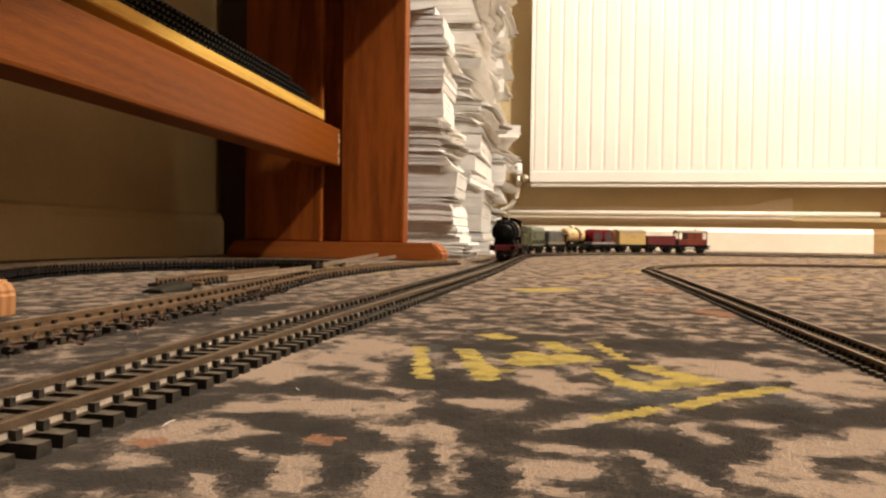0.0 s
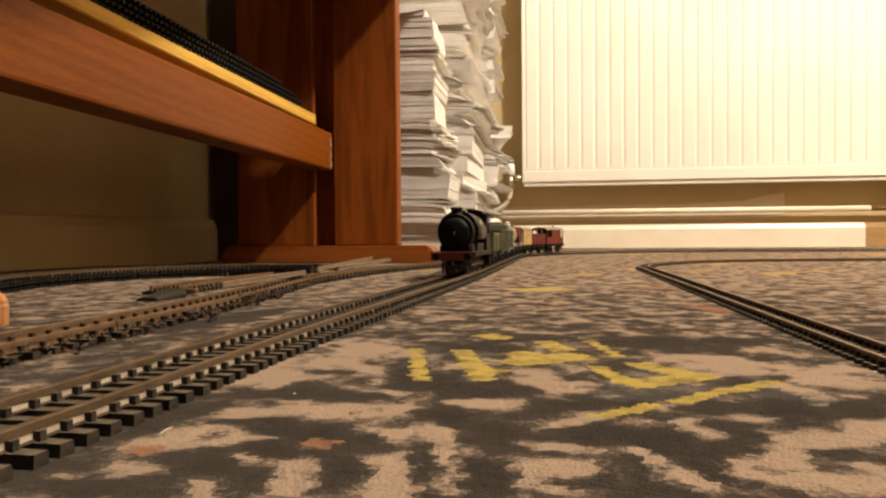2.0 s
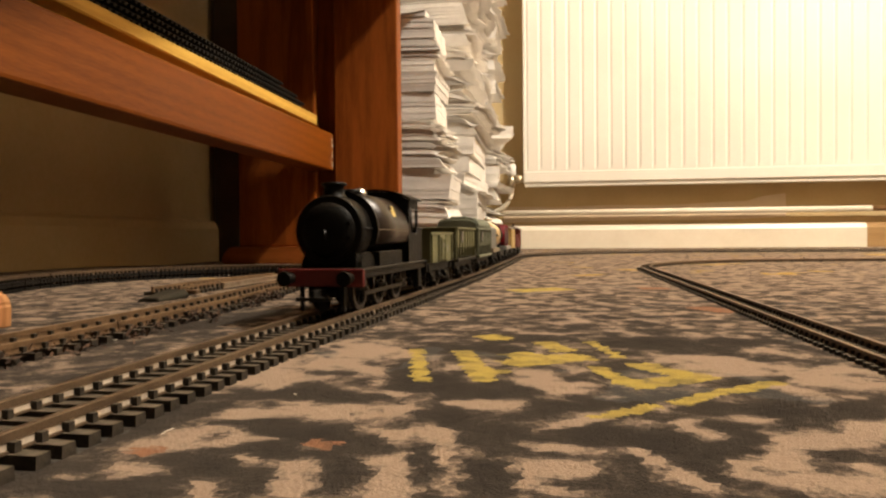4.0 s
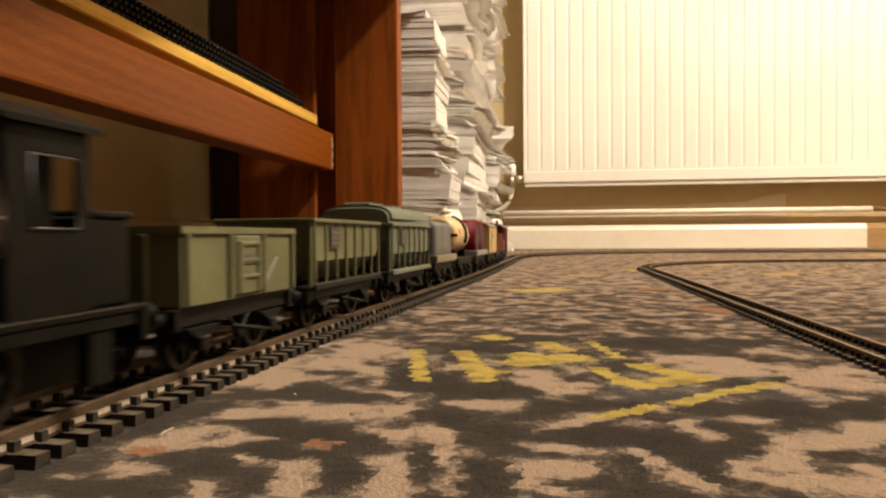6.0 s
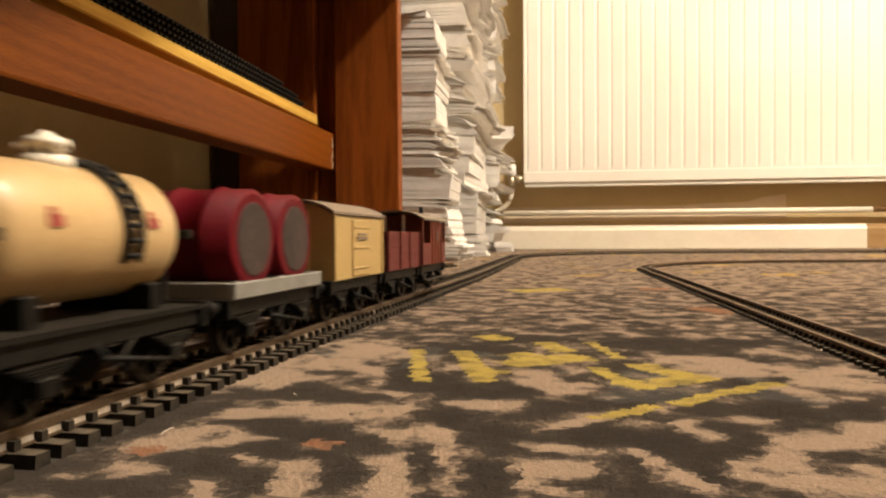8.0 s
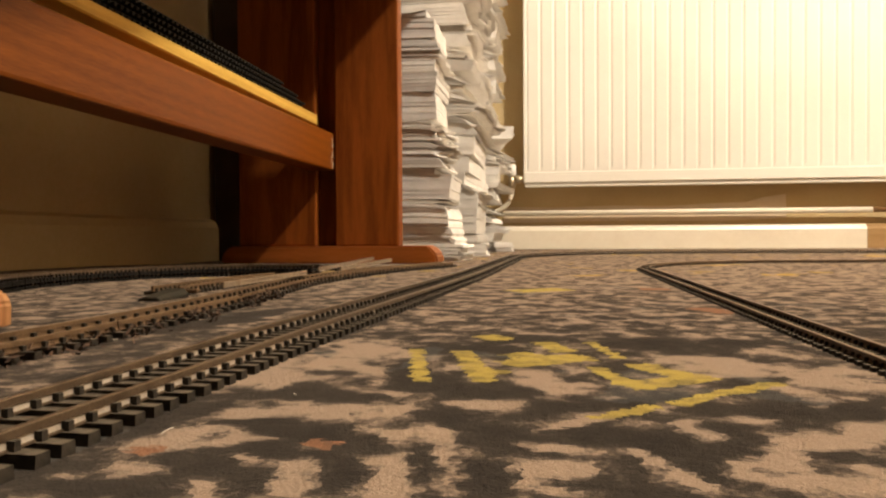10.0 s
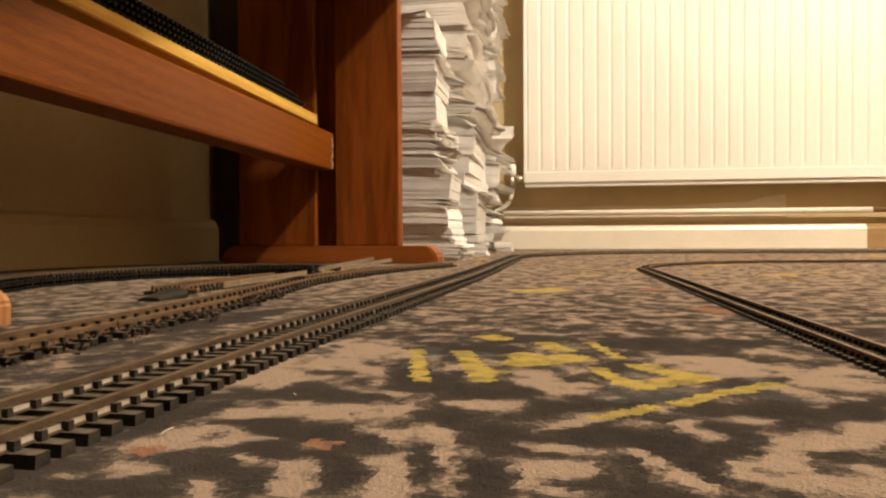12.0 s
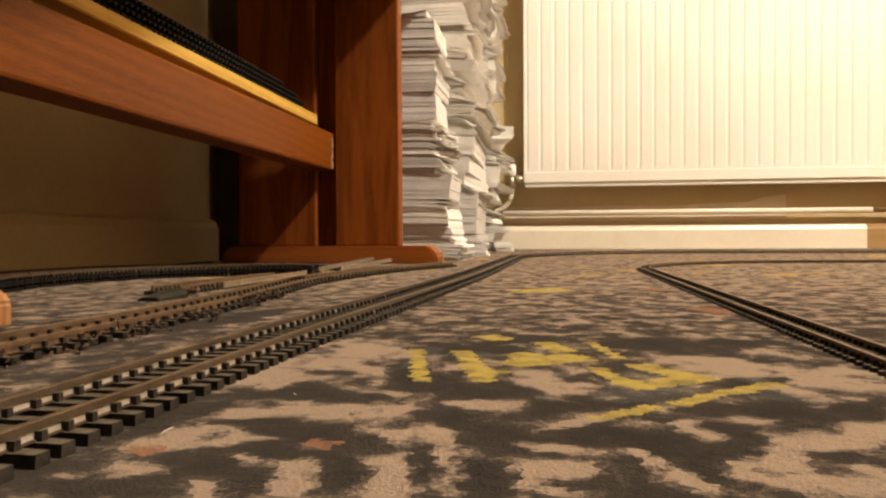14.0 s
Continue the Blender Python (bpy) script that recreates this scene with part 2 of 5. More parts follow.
M_carpet = carpet_material()
M_wall = worn("painted_plaster", (0.47, 0.340, 0.155), (0.57, 0.435, 0.230), 6, 0.75, relief=0.0006, fine=160)
# for the unseen walls only, dark so that they bounce little light
M_wall_dim = worn("low_bounce_wall", (0.13, 0.099, 0.068), (0.18, 0.142, 0.098), 6, 0.8, relief=0.0006, fine=160)
M_ceiling = worn("ceiling_paint", (0.50, 0.46, 0.40), (0.56, 0.52, 0.46), 5, 0.85, relief=0.001, fine=90)
M_gloss = worn("cream_gloss_paint", (0.68, 0.60, 0.46), (0.76, 0.69, 0.55), 12, 0.35, relief=0.0003, fine=90)
M_radiator = worn("white_enamel", (0.72, 0.675, 0.585), (0.78, 0.735, 0.64), 5, 0.40, relief=0.00002, fine=300)
M_pipe = worn("cream_painted_pipe", (0.70, 0.62, 0.48), (0.78, 0.71, 0.57), 30, 0.35)
M_brass = worn("valve_brass", (0.35, 0.27, 0.16), (0.55, 0.48, 0.36), 80, 0.35, 0.8)
M_cap = worn("white_plastic", (0.74, 0.70, 0.63), (0.80, 0.77, 0.70), 60, 0.4)
M_post = wood("stained_pine_upright", (0.125, 0.030, 0.004), (0.235, 0.062, 0.009), (0.33, 0.098, 0.016), 2, 0.38, 60, 0.16)
M_rail = wood("stained_pine_lengthwise", (0.105, 0.025, 0.002), (0.190, 0.052, 0.005), (0.275, 0.084, 0.010), 1, 0.40, 30, 0.07)
M_foot = wood("stained_pine_crosswise", (0.16, 0.042, 0.007), (0.28, 0.082, 0.015), (0.37, 0.122, 0.026), 0, 0.35, 40, 0.14)
M_skirt_shade = wood("shaded_brown_skirting", (0.22, 0.12, 0.045), (0.33, 0.20, 0.085), (0.42, 0.27, 0.13), 0, 0.6, 30, 0.12)
M_plank = wood("raw_pine", (0.44, 0.24, 0.04), (0.62, 0.38, 0.075), (0.74, 0.50, 0.13), 1, 0.6, 30, 0.12)
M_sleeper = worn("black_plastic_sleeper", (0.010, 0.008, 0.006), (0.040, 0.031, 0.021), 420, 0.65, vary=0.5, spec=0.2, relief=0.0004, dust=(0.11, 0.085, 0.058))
M_steel = worn("tarnished_rail", (0.24, 0.165, 0.105), (0.50, 0.40, 0.29), 130, 0.33, 0.7, fine=1500)
# web paler than the head: the highlight on the rail's sides is in the colour
M_web = worn("rail_web_highlight", (0.36, 0.29, 0.215), (0.62, 0.53, 0.42), 160, 0.40, 0.35, fine=1500)
M_head = worn("dull_brown_rail_head", (0.055, 0.035, 0.019), (0.125, 0.082, 0.048), 130, 0.42, 0.4, fine=1500)
M_rust = worn("dirty_brown_rail", (0.070, 0.038, 0.016), (0.165, 0.098, 0.048), 130, 0.5, 0.3)
M_paper = worn("white_paper", (0.66, 0.62, 0.56), (0.80, 0.765, 0.71), 40, 0.8, vary=0.22, relief=0.0001)


# ---- building helpers ----
def mesh_of(name, bm):
    me = bpy.data.meshes.new(name)
    bm.to_mesh(me)
    bm.free()
    return me


def part(name, bm, material, parent=None, label=""):
    """Links a bmesh as one mesh object, under a thing if one is given."""
    me = mesh_of(name, bm)
    for m in material if isinstance(material, (list, tuple)) else [material]:
        me.materials.append(m)
    ob = new(name, me)
    if parent is not None:
        ob.parent = parent
    if label:
        tagged(ob, label)
    return ob


def thing(name, label, category, group="", kind=""):
    return tagged(new(name), label, category, group, kind)


def add_box(bm, x0, x1, y0, y1, z0, z1, bevel=0.0, seg=1, mi=0):
    vs = [bm.verts.new((x, y, z)) for x in (x0, x1) for y in (y0, y1) for z in (z0, z1)]
    idx = ((0, 1, 3, 2), (4, 6, 7, 5), (0, 4, 5, 1), (2, 3, 7, 6), (0, 2, 6, 4), (1, 5, 7, 3))
    fs = [bm.faces.new([vs[i] for i in f]) for f in idx]
    for f in fs:
        f.material_index = mi
    if bevel:
        es = list({e for f in fs for e in f.edges})
        bmesh.ops.bevel(bm, geom=es, offset=bevel, segments=seg, affect="EDGES", profile=0.6)
    return vs


def box(x0, x1, y0, y1, z0, z1, bevel=0.0, seg=1):
    bm = bmesh.new()
    add_box(bm, x0, x1, y0, y1, z0, z1, bevel, seg)
    return bm


def add_tube(bm, pts, r, seg=12, cap=True):
    """A round bar along a line of points."""
    rings = []
    for i, p in enumerate(pts):
        p = Vector(p)
        d = (Vector(pts[min(i + 1, len(pts) - 1)]) - Vector(pts[max(i - 1, 0)])).normalized()
        up = Vector((0, 0, 1)) if abs(d.z) < 0.9 else Vector((1, 0, 0))
        a = d.cross(up).normalized()
        b = a.cross(d)
        rr = r[i] if isinstance(r, (list, tuple)) else r
        rings.append([bm.verts.new(p + (a * math.cos(k * math.tau / seg) + b * math.sin(k * math.tau / seg)) * rr) for k in range(seg)])
    for ra, rb in zip(rings, rings[1:]):
        for k in range(seg):
            f = bm.faces.new((ra[k], ra[(k + 1) % seg], rb[(k + 1) % seg], rb[k]))
            f.smooth = True
    if cap:
        bm.faces.new(rings[0][::-1])
        bm.faces.new(rings[-1])


def tube(pts, r, seg=12):
    bm = bmesh.new()
    add_tube(bm, pts, r, seg)
    return bm


def add_prism(bm, outline, axis, a, b):
    """A closed outline (2D) pushed from a to b along an axis."""
    def put(u, v, w):
        return ((w, u, v), (u, w, v), (u, v, w))[axis]
    ra = [bm.verts.new(put(u, v, a)) for u, v in outline]
    rb = [bm.verts.new(put(u, v, b)) for u, v in outline]
    n = len(outline)
    bm.faces.new(ra)
    bm.faces.new(rb[::-1])
    for i in range(n):
        bm.faces.new((ra[i], rb[i], rb[(i + 1) % n], ra[(i + 1) % n]))


def prism(outline, axis, a, b):
    bm = bmesh.new()
    add_prism(bm, outline, axis, a, b)
    bmesh.ops.recalc_face_normals(bm, faces=bm.faces[:])
    return bm


# ---- the room ----
WALL_N, WALL_W, WALL_E, WALL_S, TOP = 1.95, -0.52, 2.60, -4.20, 2.40


def build_room():
    bm = bmesh.new()
    bmesh.ops.create_grid(bm, x_segments=20, y_segments=30, size=0.5)
    for v in bm.verts:
        v.co.x = WALL_W - 0.1 + (v.co.x + 0.5) * (WALL_E - WALL_W + 0.2)
        v.co.y = WALL_S - 0.1 + (v.co.y + 0.5) * (WALL_N - WALL_S + 0.2)
        v.co.z = 0.0007
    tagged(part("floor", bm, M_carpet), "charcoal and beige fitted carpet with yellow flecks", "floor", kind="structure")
    for name, b, mat, label in (
            ("wall_north", box(WALL_W - 0.12, WALL_E + 0.12, WALL_N, WALL_N + 0.12, -0.02, TOP), M_wall, "beige painted plaster wall behind the radiator"),
            ("wall_west", box(WALL_W - 0.12, WALL_W, WALL_S - 0.12, WALL_N - 0.002, -0.02, TOP), M_wall, "beige painted wall in the table's shade"),
            ("wall_east", box(WALL_E, WALL_E + 0.12, WALL_S - 0.12, WALL_N - 0.002, -0.02, TOP), M_wall_dim, "unseen wall added behind the viewer, dark to limit bounce"),
            ("wall_south", box(WALL_W - 0.12, WALL_E + 0.12, WALL_S - 0.12, WALL_S, -0.02, TOP), M_wall_dim, "unseen wall added behind the viewer, dark to limit bounce"),
            ("ceiling", box(WALL_W - 0.12, WALL_E + 0.12, WALL_S - 0.12, WALL_N + 0.12, TOP, TOP + 0.1), M_ceiling, "white painted ceiling")):
        tagged(part(name, b, mat), label, "ceiling" if name == "ceiling" else "wall", kind="structure")
    prof = [(0, 0), (-0.014, 0), (-0.014, 0.050), (-0.010, 0.059), (-0.004, 0.063), (0, 0.063)]
    # the right-hand length is brown to paint in the shadow lying across it
    for name, a, b, mat, label in (("baseboard_north", WALL_W, 0.792, M_gloss, "cream gloss-painted skirting board with scuffs"),
                                   ("baseboard_north_shaded", 0.7925, WALL_E, M_skirt_shade, "skirting board continued in brown painted shade")):
        tagged(part(name, prism([(WALL_N - 0.001 + u, v) for u, v in prof], 0, a, b), mat), label, "baseboard", kind="structure")
    tagged(part("baseboard_west", prism([(WALL_W + 0.001 - u, v) for u, v in prof], 1, WALL_S, WALL_N - 0.02), M_wall),
           "beige painted skirting board", "baseboard", kind="structure")


build_room()


def build_radiator():
    rad = thing("radiator", "white enamelled panel radiator with upright flutes", "radiator")
    x0, x1, z0, z1, yf, yb = -0.073, 1.42, 0.1660, 0.80, 1.892, 1.926
    pitch = 0.0364
    bm = bmesh.new()
    n = int((x1 - x0 - 0.02) / pitch)
    prof = []
    for i in range(n):
        a = x0 + 0.008 + i * pitch
        prof += [(a, 0.0022), (a + 0.0012, 0.0022), (a + 0.0060, 0.0), (a + pitch - 0.0048, 0.0)]
    prof.append((x1 - 0.004, 0.0))
    zs = [(z0 + 0.040, 0.0), (z0 + 0.052, 1.0), (z1 - 0.052, 1.0), (z1 - 0.040, 0.0)]
    rows = [[bm.verts.new((x, yf + d * k, z)) for x, d in prof] for z, k in zs]
    for ra, rb in zip(rows, rows[1:]):
        for i in range(len(prof) - 1):
            bm.faces.new((ra[i], ra[i + 1], rb[i + 1], rb[i]))
    part("front_panel", bm, M_radiator, rad)
    part("bottom_rim", box(x0, x1, yf - 0.001, yb, z0 + 0.010, z0 + 0.0405, 0.004, 3), M_radiator, rad)
    part("bottom_seam", box(x0 + 0.004, x1 - 0.004, yf + 0.004, yb - 0.008, z0, z0 + 0.012, 0.002, 2), M_radiator, rad)
    part("top_rim", box(x0, x1, yf - 0.001, yb, z1 - 0.0405, z1, 0.004, 3), M_radiator, rad)
    part("side_edge", box(x0, x0 + 0.0085, yf, yb, z0 + 0.040, z1 - 0.040, 0.003, 2), M_radiator, rad)
    part("back_panel", box(x0 + 0.008, x1, yf + 0.010, yb, z0 + 0.040, z1 - 0.040), M_radiator, rad)
    for xb in (0.15, 1.15):
        part("wall_bracket", box(xb, xb + 0.03, yb, WALL_N, z0 + 0.08, z1 - 0.1, 0.001), M_radiator, rad)

    valve = thing("radiator_valve", "brass lockshield valve with white plastic cap", "valve")
    vx, vy = -0.105, 1.908
    part("body", tube([(vx, vy, 0.165), (vx, vy, 0.180), (vx, vy, 0.198)], [0.009, 0.0115, 0.009], 14), M_brass, valve)
    part("union_nut", tube([(vx + 0.007, vy, 0.188), (vx + 0.018, vy, 0.188), (vx + 0.034, vy, 0.188)], [0.011, 0.013, 0.010], 6), M_brass, valve)
    part("cap", tube([(vx, vy, 0.197), (vx, vy, 0.200), (vx, vy, 0.226), (vx, vy, 0.229)], [0.009, 0.0125, 0.0115, 0.008], 16), M_cap, valve, "white plastic cap")
    curve = [(vx, vy, 0.168)]
    for k in range(10):
        a = k / 9 * math.pi / 2
        curve.append((vx - 0.062 * (1 - math.cos(a)), vy + 0.014 * k / 9, 0.158 - 0.058 * math.sin(a)))
    curve += [(vx - 0.16, WALL_N - 0.03, 0.098)]
    part("tail_pipe", tube(curve, 0.0065, 10), M_pipe, valve, "cream painted copper tail")

    pipe = thing("heating_pipe", "cream painted heating pipe clipped above the skirting", "pipe")
    part("pipe_run", tube([(-0.40, WALL_N - 0.022, 0.097), (0.4, WALL_N - 0.022, 0.0975), (0.80, WALL_N - 0.022, 0.098)], 0.0075, 14), M_pipe, pipe)
    # same shadow on the pipe, given as a browner length
    part("shaded_pipe", tube([(0.80, WALL_N - 0.022, 0.098), (2.58, WALL_N - 0.022, 0.098)], 0.0068, 14), worn("shaded_brown_pipe", (0.20, 0.11, 0.05), (0.32, 0.19, 0.09), 60, 0.4, 0.5), pipe, "heating pipe continued in brown painted shade")
    for xb in (-0.30, 1.3, 1.9):
        part("clip", box(xb, xb + 0.012, WALL_N - 0.031, WALL_N + 0.001, 0.088, 0.107, 0.002, 2), M_cap, pipe)


build_radiator()


# ---- low table ----
def build_table():
    t = thing("low_table", "reddish stained pine trestle table with lower stretcher", "table")
    yf = 0.905
    for y in (yf, -0.55):
        prof = [(-0.446, 0.0), (-0.146, 0.0), (-0.146, 0.012), (-0.158, 0.024), (-0.434, 0.024), (-0.446, 0.012)]
        bm = prism(prof, 1, y, y + 0.052)
        bmesh.ops.bevel(bm, geom=bm.edges[:], offset=0.0025, segments=2, affect="EDGES")
        part("foot", bm, M_foot, t)
        for a in (-0.287, -0.424):
            part("post", box(a, a + 0.088 + (0.022 if a < -0.4 else 0), y + 0.010, y + 0.034, 0.0235, 0.440, 0.0025, 2), M_post, t)
        # added strip that keeps the lit wall from showing between the posts
        part("gap_blocker", box(-0.3145, -0.2865, y + 0.028, y + 0.046, 0.0235, 0.434), M_post, t)
        part("cross_bearer", box(-0.47, -0.14, y + 0.012, y + 0.058, 0.405, 0.4455, 0.003, 2), M_foot, t)
    part("stretcher", box(-0.322, -0.2875, -0.54, yf + 0.010, 0.125, 0.1745, 0.003, 2), M_rail, t)
    t.matrix_basis = pose(-0.29, 0.92, 0) @ pose(0, 0, 0, 0, 0, -1.0) @ pose(0.29, -0.92, 0)
    # unseen front edge is flared at its near end to shade stretcher and plank
    top = prism([(-0.505, -0.68), (0.020, -0.68), (0.020, 0.18), (-0.108, 0.64), (-0.108, 1.00), (-0.505, 1.00)], 2, 0.446, 0.470)
    bmesh.ops.bevel(top, geom=top.edges[:], offset=0.004, segments=2, affect="EDGES")
    part("tabletop", top, M_rail, t)


build_table()


# ---- track ----
RAIL_TOP = 0.0062
GAUGE = 0.0165


def centre_line():
    """The outer loop's centre line, from behind the camera to beside the radiator wall, in 1 mm steps."""
    pts, x, y, h = [], -0.166, -2.35, 0.001
    bends = ([0.15, 0.30, 0.50, 0.70], [0.030, 0.055, 0.055, 0.020])
    while y < 1.075:
        a = float(np.interp(y, *bends))
        pts.append((x, y))
        x, y = x + h * math.sin(a), y + h * math.cos(a)
    a = 0.02
    while a < math.pi / 2:
        pts.append((x, y))
        x, y, a = x + h * math.sin(a), y + h * math.cos(a), a + h / 0.375
    while x < 2.3:
        pts.append((x, y))
        x += h
    return np.array(pts)


LINE = centre_line()


def inner_line():
    """The small-gauge loop: a straight beside the camera, a tight bend, then along the far wall."""
    pts, x, y, h = [], 0.0835, -0.6, 0.001
    while y < 0.715:
        pts.append((x, y))
        x, y = x + 0.0000065, y + h
    a = 0.0065
    while a < math.pi / 2 - 0.12:
        pts.append((x, y))
        x, y, a = x + h * math.sin(a), y + h * math.cos(a), a + h / 0.228
    while x < 1.6:
        pts.append((x, y))
        x, y = x + h * math.sin(a), y + h * math.cos(a)
    return np.array(pts)


def sleeper_mesh(mat, length=0.030, gauge=GAUGE, size=1.0):
    bm = bmesh.new()
    h = length / 2
    o = [(-0.00172 * size, 0), (0.00172 * size, 0), (0.0015 * size, 0.0029 * size), (-0.0015 * size, 0.0029 * size)]
    add_prism(bm, o, 0, -h, h)
    for s in (-1, 1):
        for side in (-1, 1):
            x = s * gauge / 2 + s * 0.0004 + side * 0.0013 * size
            add_box(bm, x - 0.0007 * size, x + 0.0007 * size, -0.0007 * size, 0.0007 * size, 0.0028 * size, 0.0046 * size)
    bmesh.ops.recalc_face_normals(bm, faces=bm.faces[:])
    me = mesh_of("sleeper", bm)
    me.materials.append(mat)
    return me


RAIL_PROFILE = [(-0.0010, 0.0028), (0.0010, 0.0028), (0.0010, 0.0032), (0.0006, 0.0033), (0.0005, 0.0045), (0.0008, 0.0046), (0.0008, 0.0060), (0.0005, 0.0062), (-0.0005, 0.0062), (-0.0008, 0.0060), (-0.0008, 0.0046), (-0.0005, 0.0045), (-0.0006, 0.0033), (-0.0010, 0.0032)]
SMALL_PROFILE = [(u * 0.8, v * 0.66) for u, v in RAIL_PROFILE]


def rail_bm(pts, off, step=8, profile=RAIL_PROFILE):
    bm = bmesh.new()
    idx = list(range(0, len(pts), step))
    if idx[-1] != len(pts) - 1:
        idx.append(len(pts) - 1)
    rings = []
    for i in idx:
        a, b = pts[max(i - 1, 0)], pts[min(i + 1, len(pts) - 1)]
        d = (b - a) / np.linalg.norm(b - a)
        n = np.array((d[1], -d[0]))
        rings.append([bm.verts.new((*(pts[i] + n * (off + u)), v)) for u, v in profile])
    k = len(profile)
    for ra, rb in zip(rings, rings[1:]):
        for j in range(k):
            bm.faces.new((ra[j], ra[(j + 1) % k], rb[(j + 1) % k], rb[j])).material_index = 1 if j in (3, 11) else 0
    bm.faces.new(rings[0])
    bm.faces.new(rings[-1][::-1])
    bmesh.ops.recalc_face_normals(bm, faces=bm.faces[:])
    return bm


def track_piece(pts, label, group, tie, rail_mat, pitch=6.25, lift=0.0, name="track_piece", gauge=GAUGE, profile=RAIL_PROFILE):
    """One length of track: two rails and its sleepers."""
    t = thing(name, label, "track", group)
    t.location = (0, 0, lift)
    for s in (-1, 1):
        part("rail", rail_bm(pts, s * (gauge / 2 + 0.0004), 8, profile), rail_mat, t)
    i = pitch / 2
    while i < len(pts) - 1:
        k = int(i)
        a, b = pts[max(k - 2, 0)], pts[min(k + 2, len(pts) - 1)]
        o = new("sleeper", tie)
        o.parent = t
        o.matrix_basis = pose(pts[k][0], pts[k][1], 0, 0, 0, math.degrees(math.atan2(b[1] - a[1], b[0] - a[0])) - 90 + random.uniform(-1, 1))
        i += pitch
    return t


TIE = sleeper_mesh(M_sleeper)


def lay(pts, cuts, label, group, rail_mat=(M_head, M_web), tie=TIE, **more):
    for a, b in zip(cuts, cuts[1:]):
        seg = pts[a:min(b, len(pts) - 1)]
        if len(seg) > 20:
            track_piece(seg, label, group, tie, rail_mat, **more)


lay(LINE, [1750, 2085, 2421, 2757, 3093, 3415, 3615, 3815, 4015, 4350, 4686, 5020], "nickel rails on black plastic sleepers lying on carpet", "outer loop of track")
SMALL_TIE = sleeper_mesh(M_sleeper, 0.0165, 0.009, 0.66)
lay(inner_line(), [200, 450, 700, 950, 1200, 1309, 1480, 1665, 1915, 2165, 2415, 2665, 2915], "small-gauge rails on black sleepers lying on carpet", "inner loop of small-gauge track", (M_rust, M_rust), SMALL_TIE, pitch=4.6, gauge=0.009, profile=SMALL_PROFILE, name="small_track_piece")


def spline(ctrl):
    """A smooth line through a few floor points, in 1 mm steps."""
    c = [np.array(p, float) for p in ctrl]
    c = [2 * c[0] - c[1]] + c + [2 * c[-1] - c[-2]]
    fine = []
    for a, b, d, e in zip(c, c[1:], c[2:], c[3:]):
        for t in np.linspace(0, 1, 400, endpoint=False):
            fine.append(0.5 * (2 * b + (d - a) * t + (2 * a - 5 * b + 4 * d - e) * t * t + (3 * b - a - 3 * d + e) * t ** 3))
    fine = np.array(fine)
    run = np.r_[0, np.cumsum(np.linalg.norm(np.diff(fine, axis=0), axis=1))]
    at = np.arange(0, run[-1], 0.001)
    return np.stack([np.interp(at, run, fine[:, 0]), np.interp(at, run, fine[:, 1])], 1)


SIDING = spline([(-0.163, -0.30), (-0.163, 0.0), (-0.163, 0.20), (-0.164, 0.28), (-0.170, 0.36), (-0.178, 0.43), (-0.184, 0.50), (-0.181, 0.57), (-0.163, 0.69), (-0.121, 0.815)])
lay(SIDING, [0, 335, 671, 900, 1150], "weathered brown rails on dark grubby sleepers on carpet", "siding by the table", (M_rust, M_rust), pitch=8.6)
STUB = spline([(-0.236, 0.405), (-0.238, 0.45), (-0.234, 0.51), (-0.226, 0.575)])
lay(STUB, [0, 172], "weathered brown rails on dark grubby sleepers on carpet", "stub siding under the table", (M_rust, M_rust))
LOOP = spline([(-0.215, 0.628), (-0.270, 0.628), (-0.322, 0.605), (-0.358, 0.560), (-0.376, 0.505), (-0.376, 0.450), (-0.362, 0.400), (-0.335, 0.335)])
# close black sleepers in two layers also stand in for the shadow around this curve
BLACK_TIE = sleeper_mesh(worn("black_sleeper_and_shade", (0.005, 0.004, 0.003), (0.014, 0.011, 0.008), 300, 0.75, spec=0.1))
for up in (0.0, 0.0045):
    lay(LOOP, [0, 130, 260, 390], "tarnished rails on black sleepers in a stacked curve", "curve under the table", (M_head, M_rust), BLACK_TIE, pitch=4.2, lift=up)
LOOP_B = spline([(-0.21, 0.722), (-0.31, 0.742), (-0.40, 0.738), (-0.462, 0.705), (-0.488, 0.64), (-0.489, 0.55), (-0.47, 0.46)])
lay(LOOP_B, [0, 180, 360, 520], "tarnished rails on black sleepers curving under table", "curve under the table")


def loose_rail(a, b, lift):
    r = thing("loose_rail", "bare tarnished rail length resting on the track", "rail", "loose rails")
    pts = np.linspace(np.array(a[:2]), np.array(b[:2]), 40)
    bm = rail_bm(pts, 0.0, 4)
    n = len(bm.verts)
    for i, v in enumerate(bm.verts):
        v.co.z += lift * (i / n) + 0.0028
    part("rail", bm, (M_steel, M_steel), r)


loose_rail((-0.204, 0.60), (-0.205, 0.80), 0.004)
loose_rail((-0.190, 0.62), (-0.178, 0.775), 0.003)
loose_rail((-0.196, 0.40), (-0.190, 0.53), 0.001)


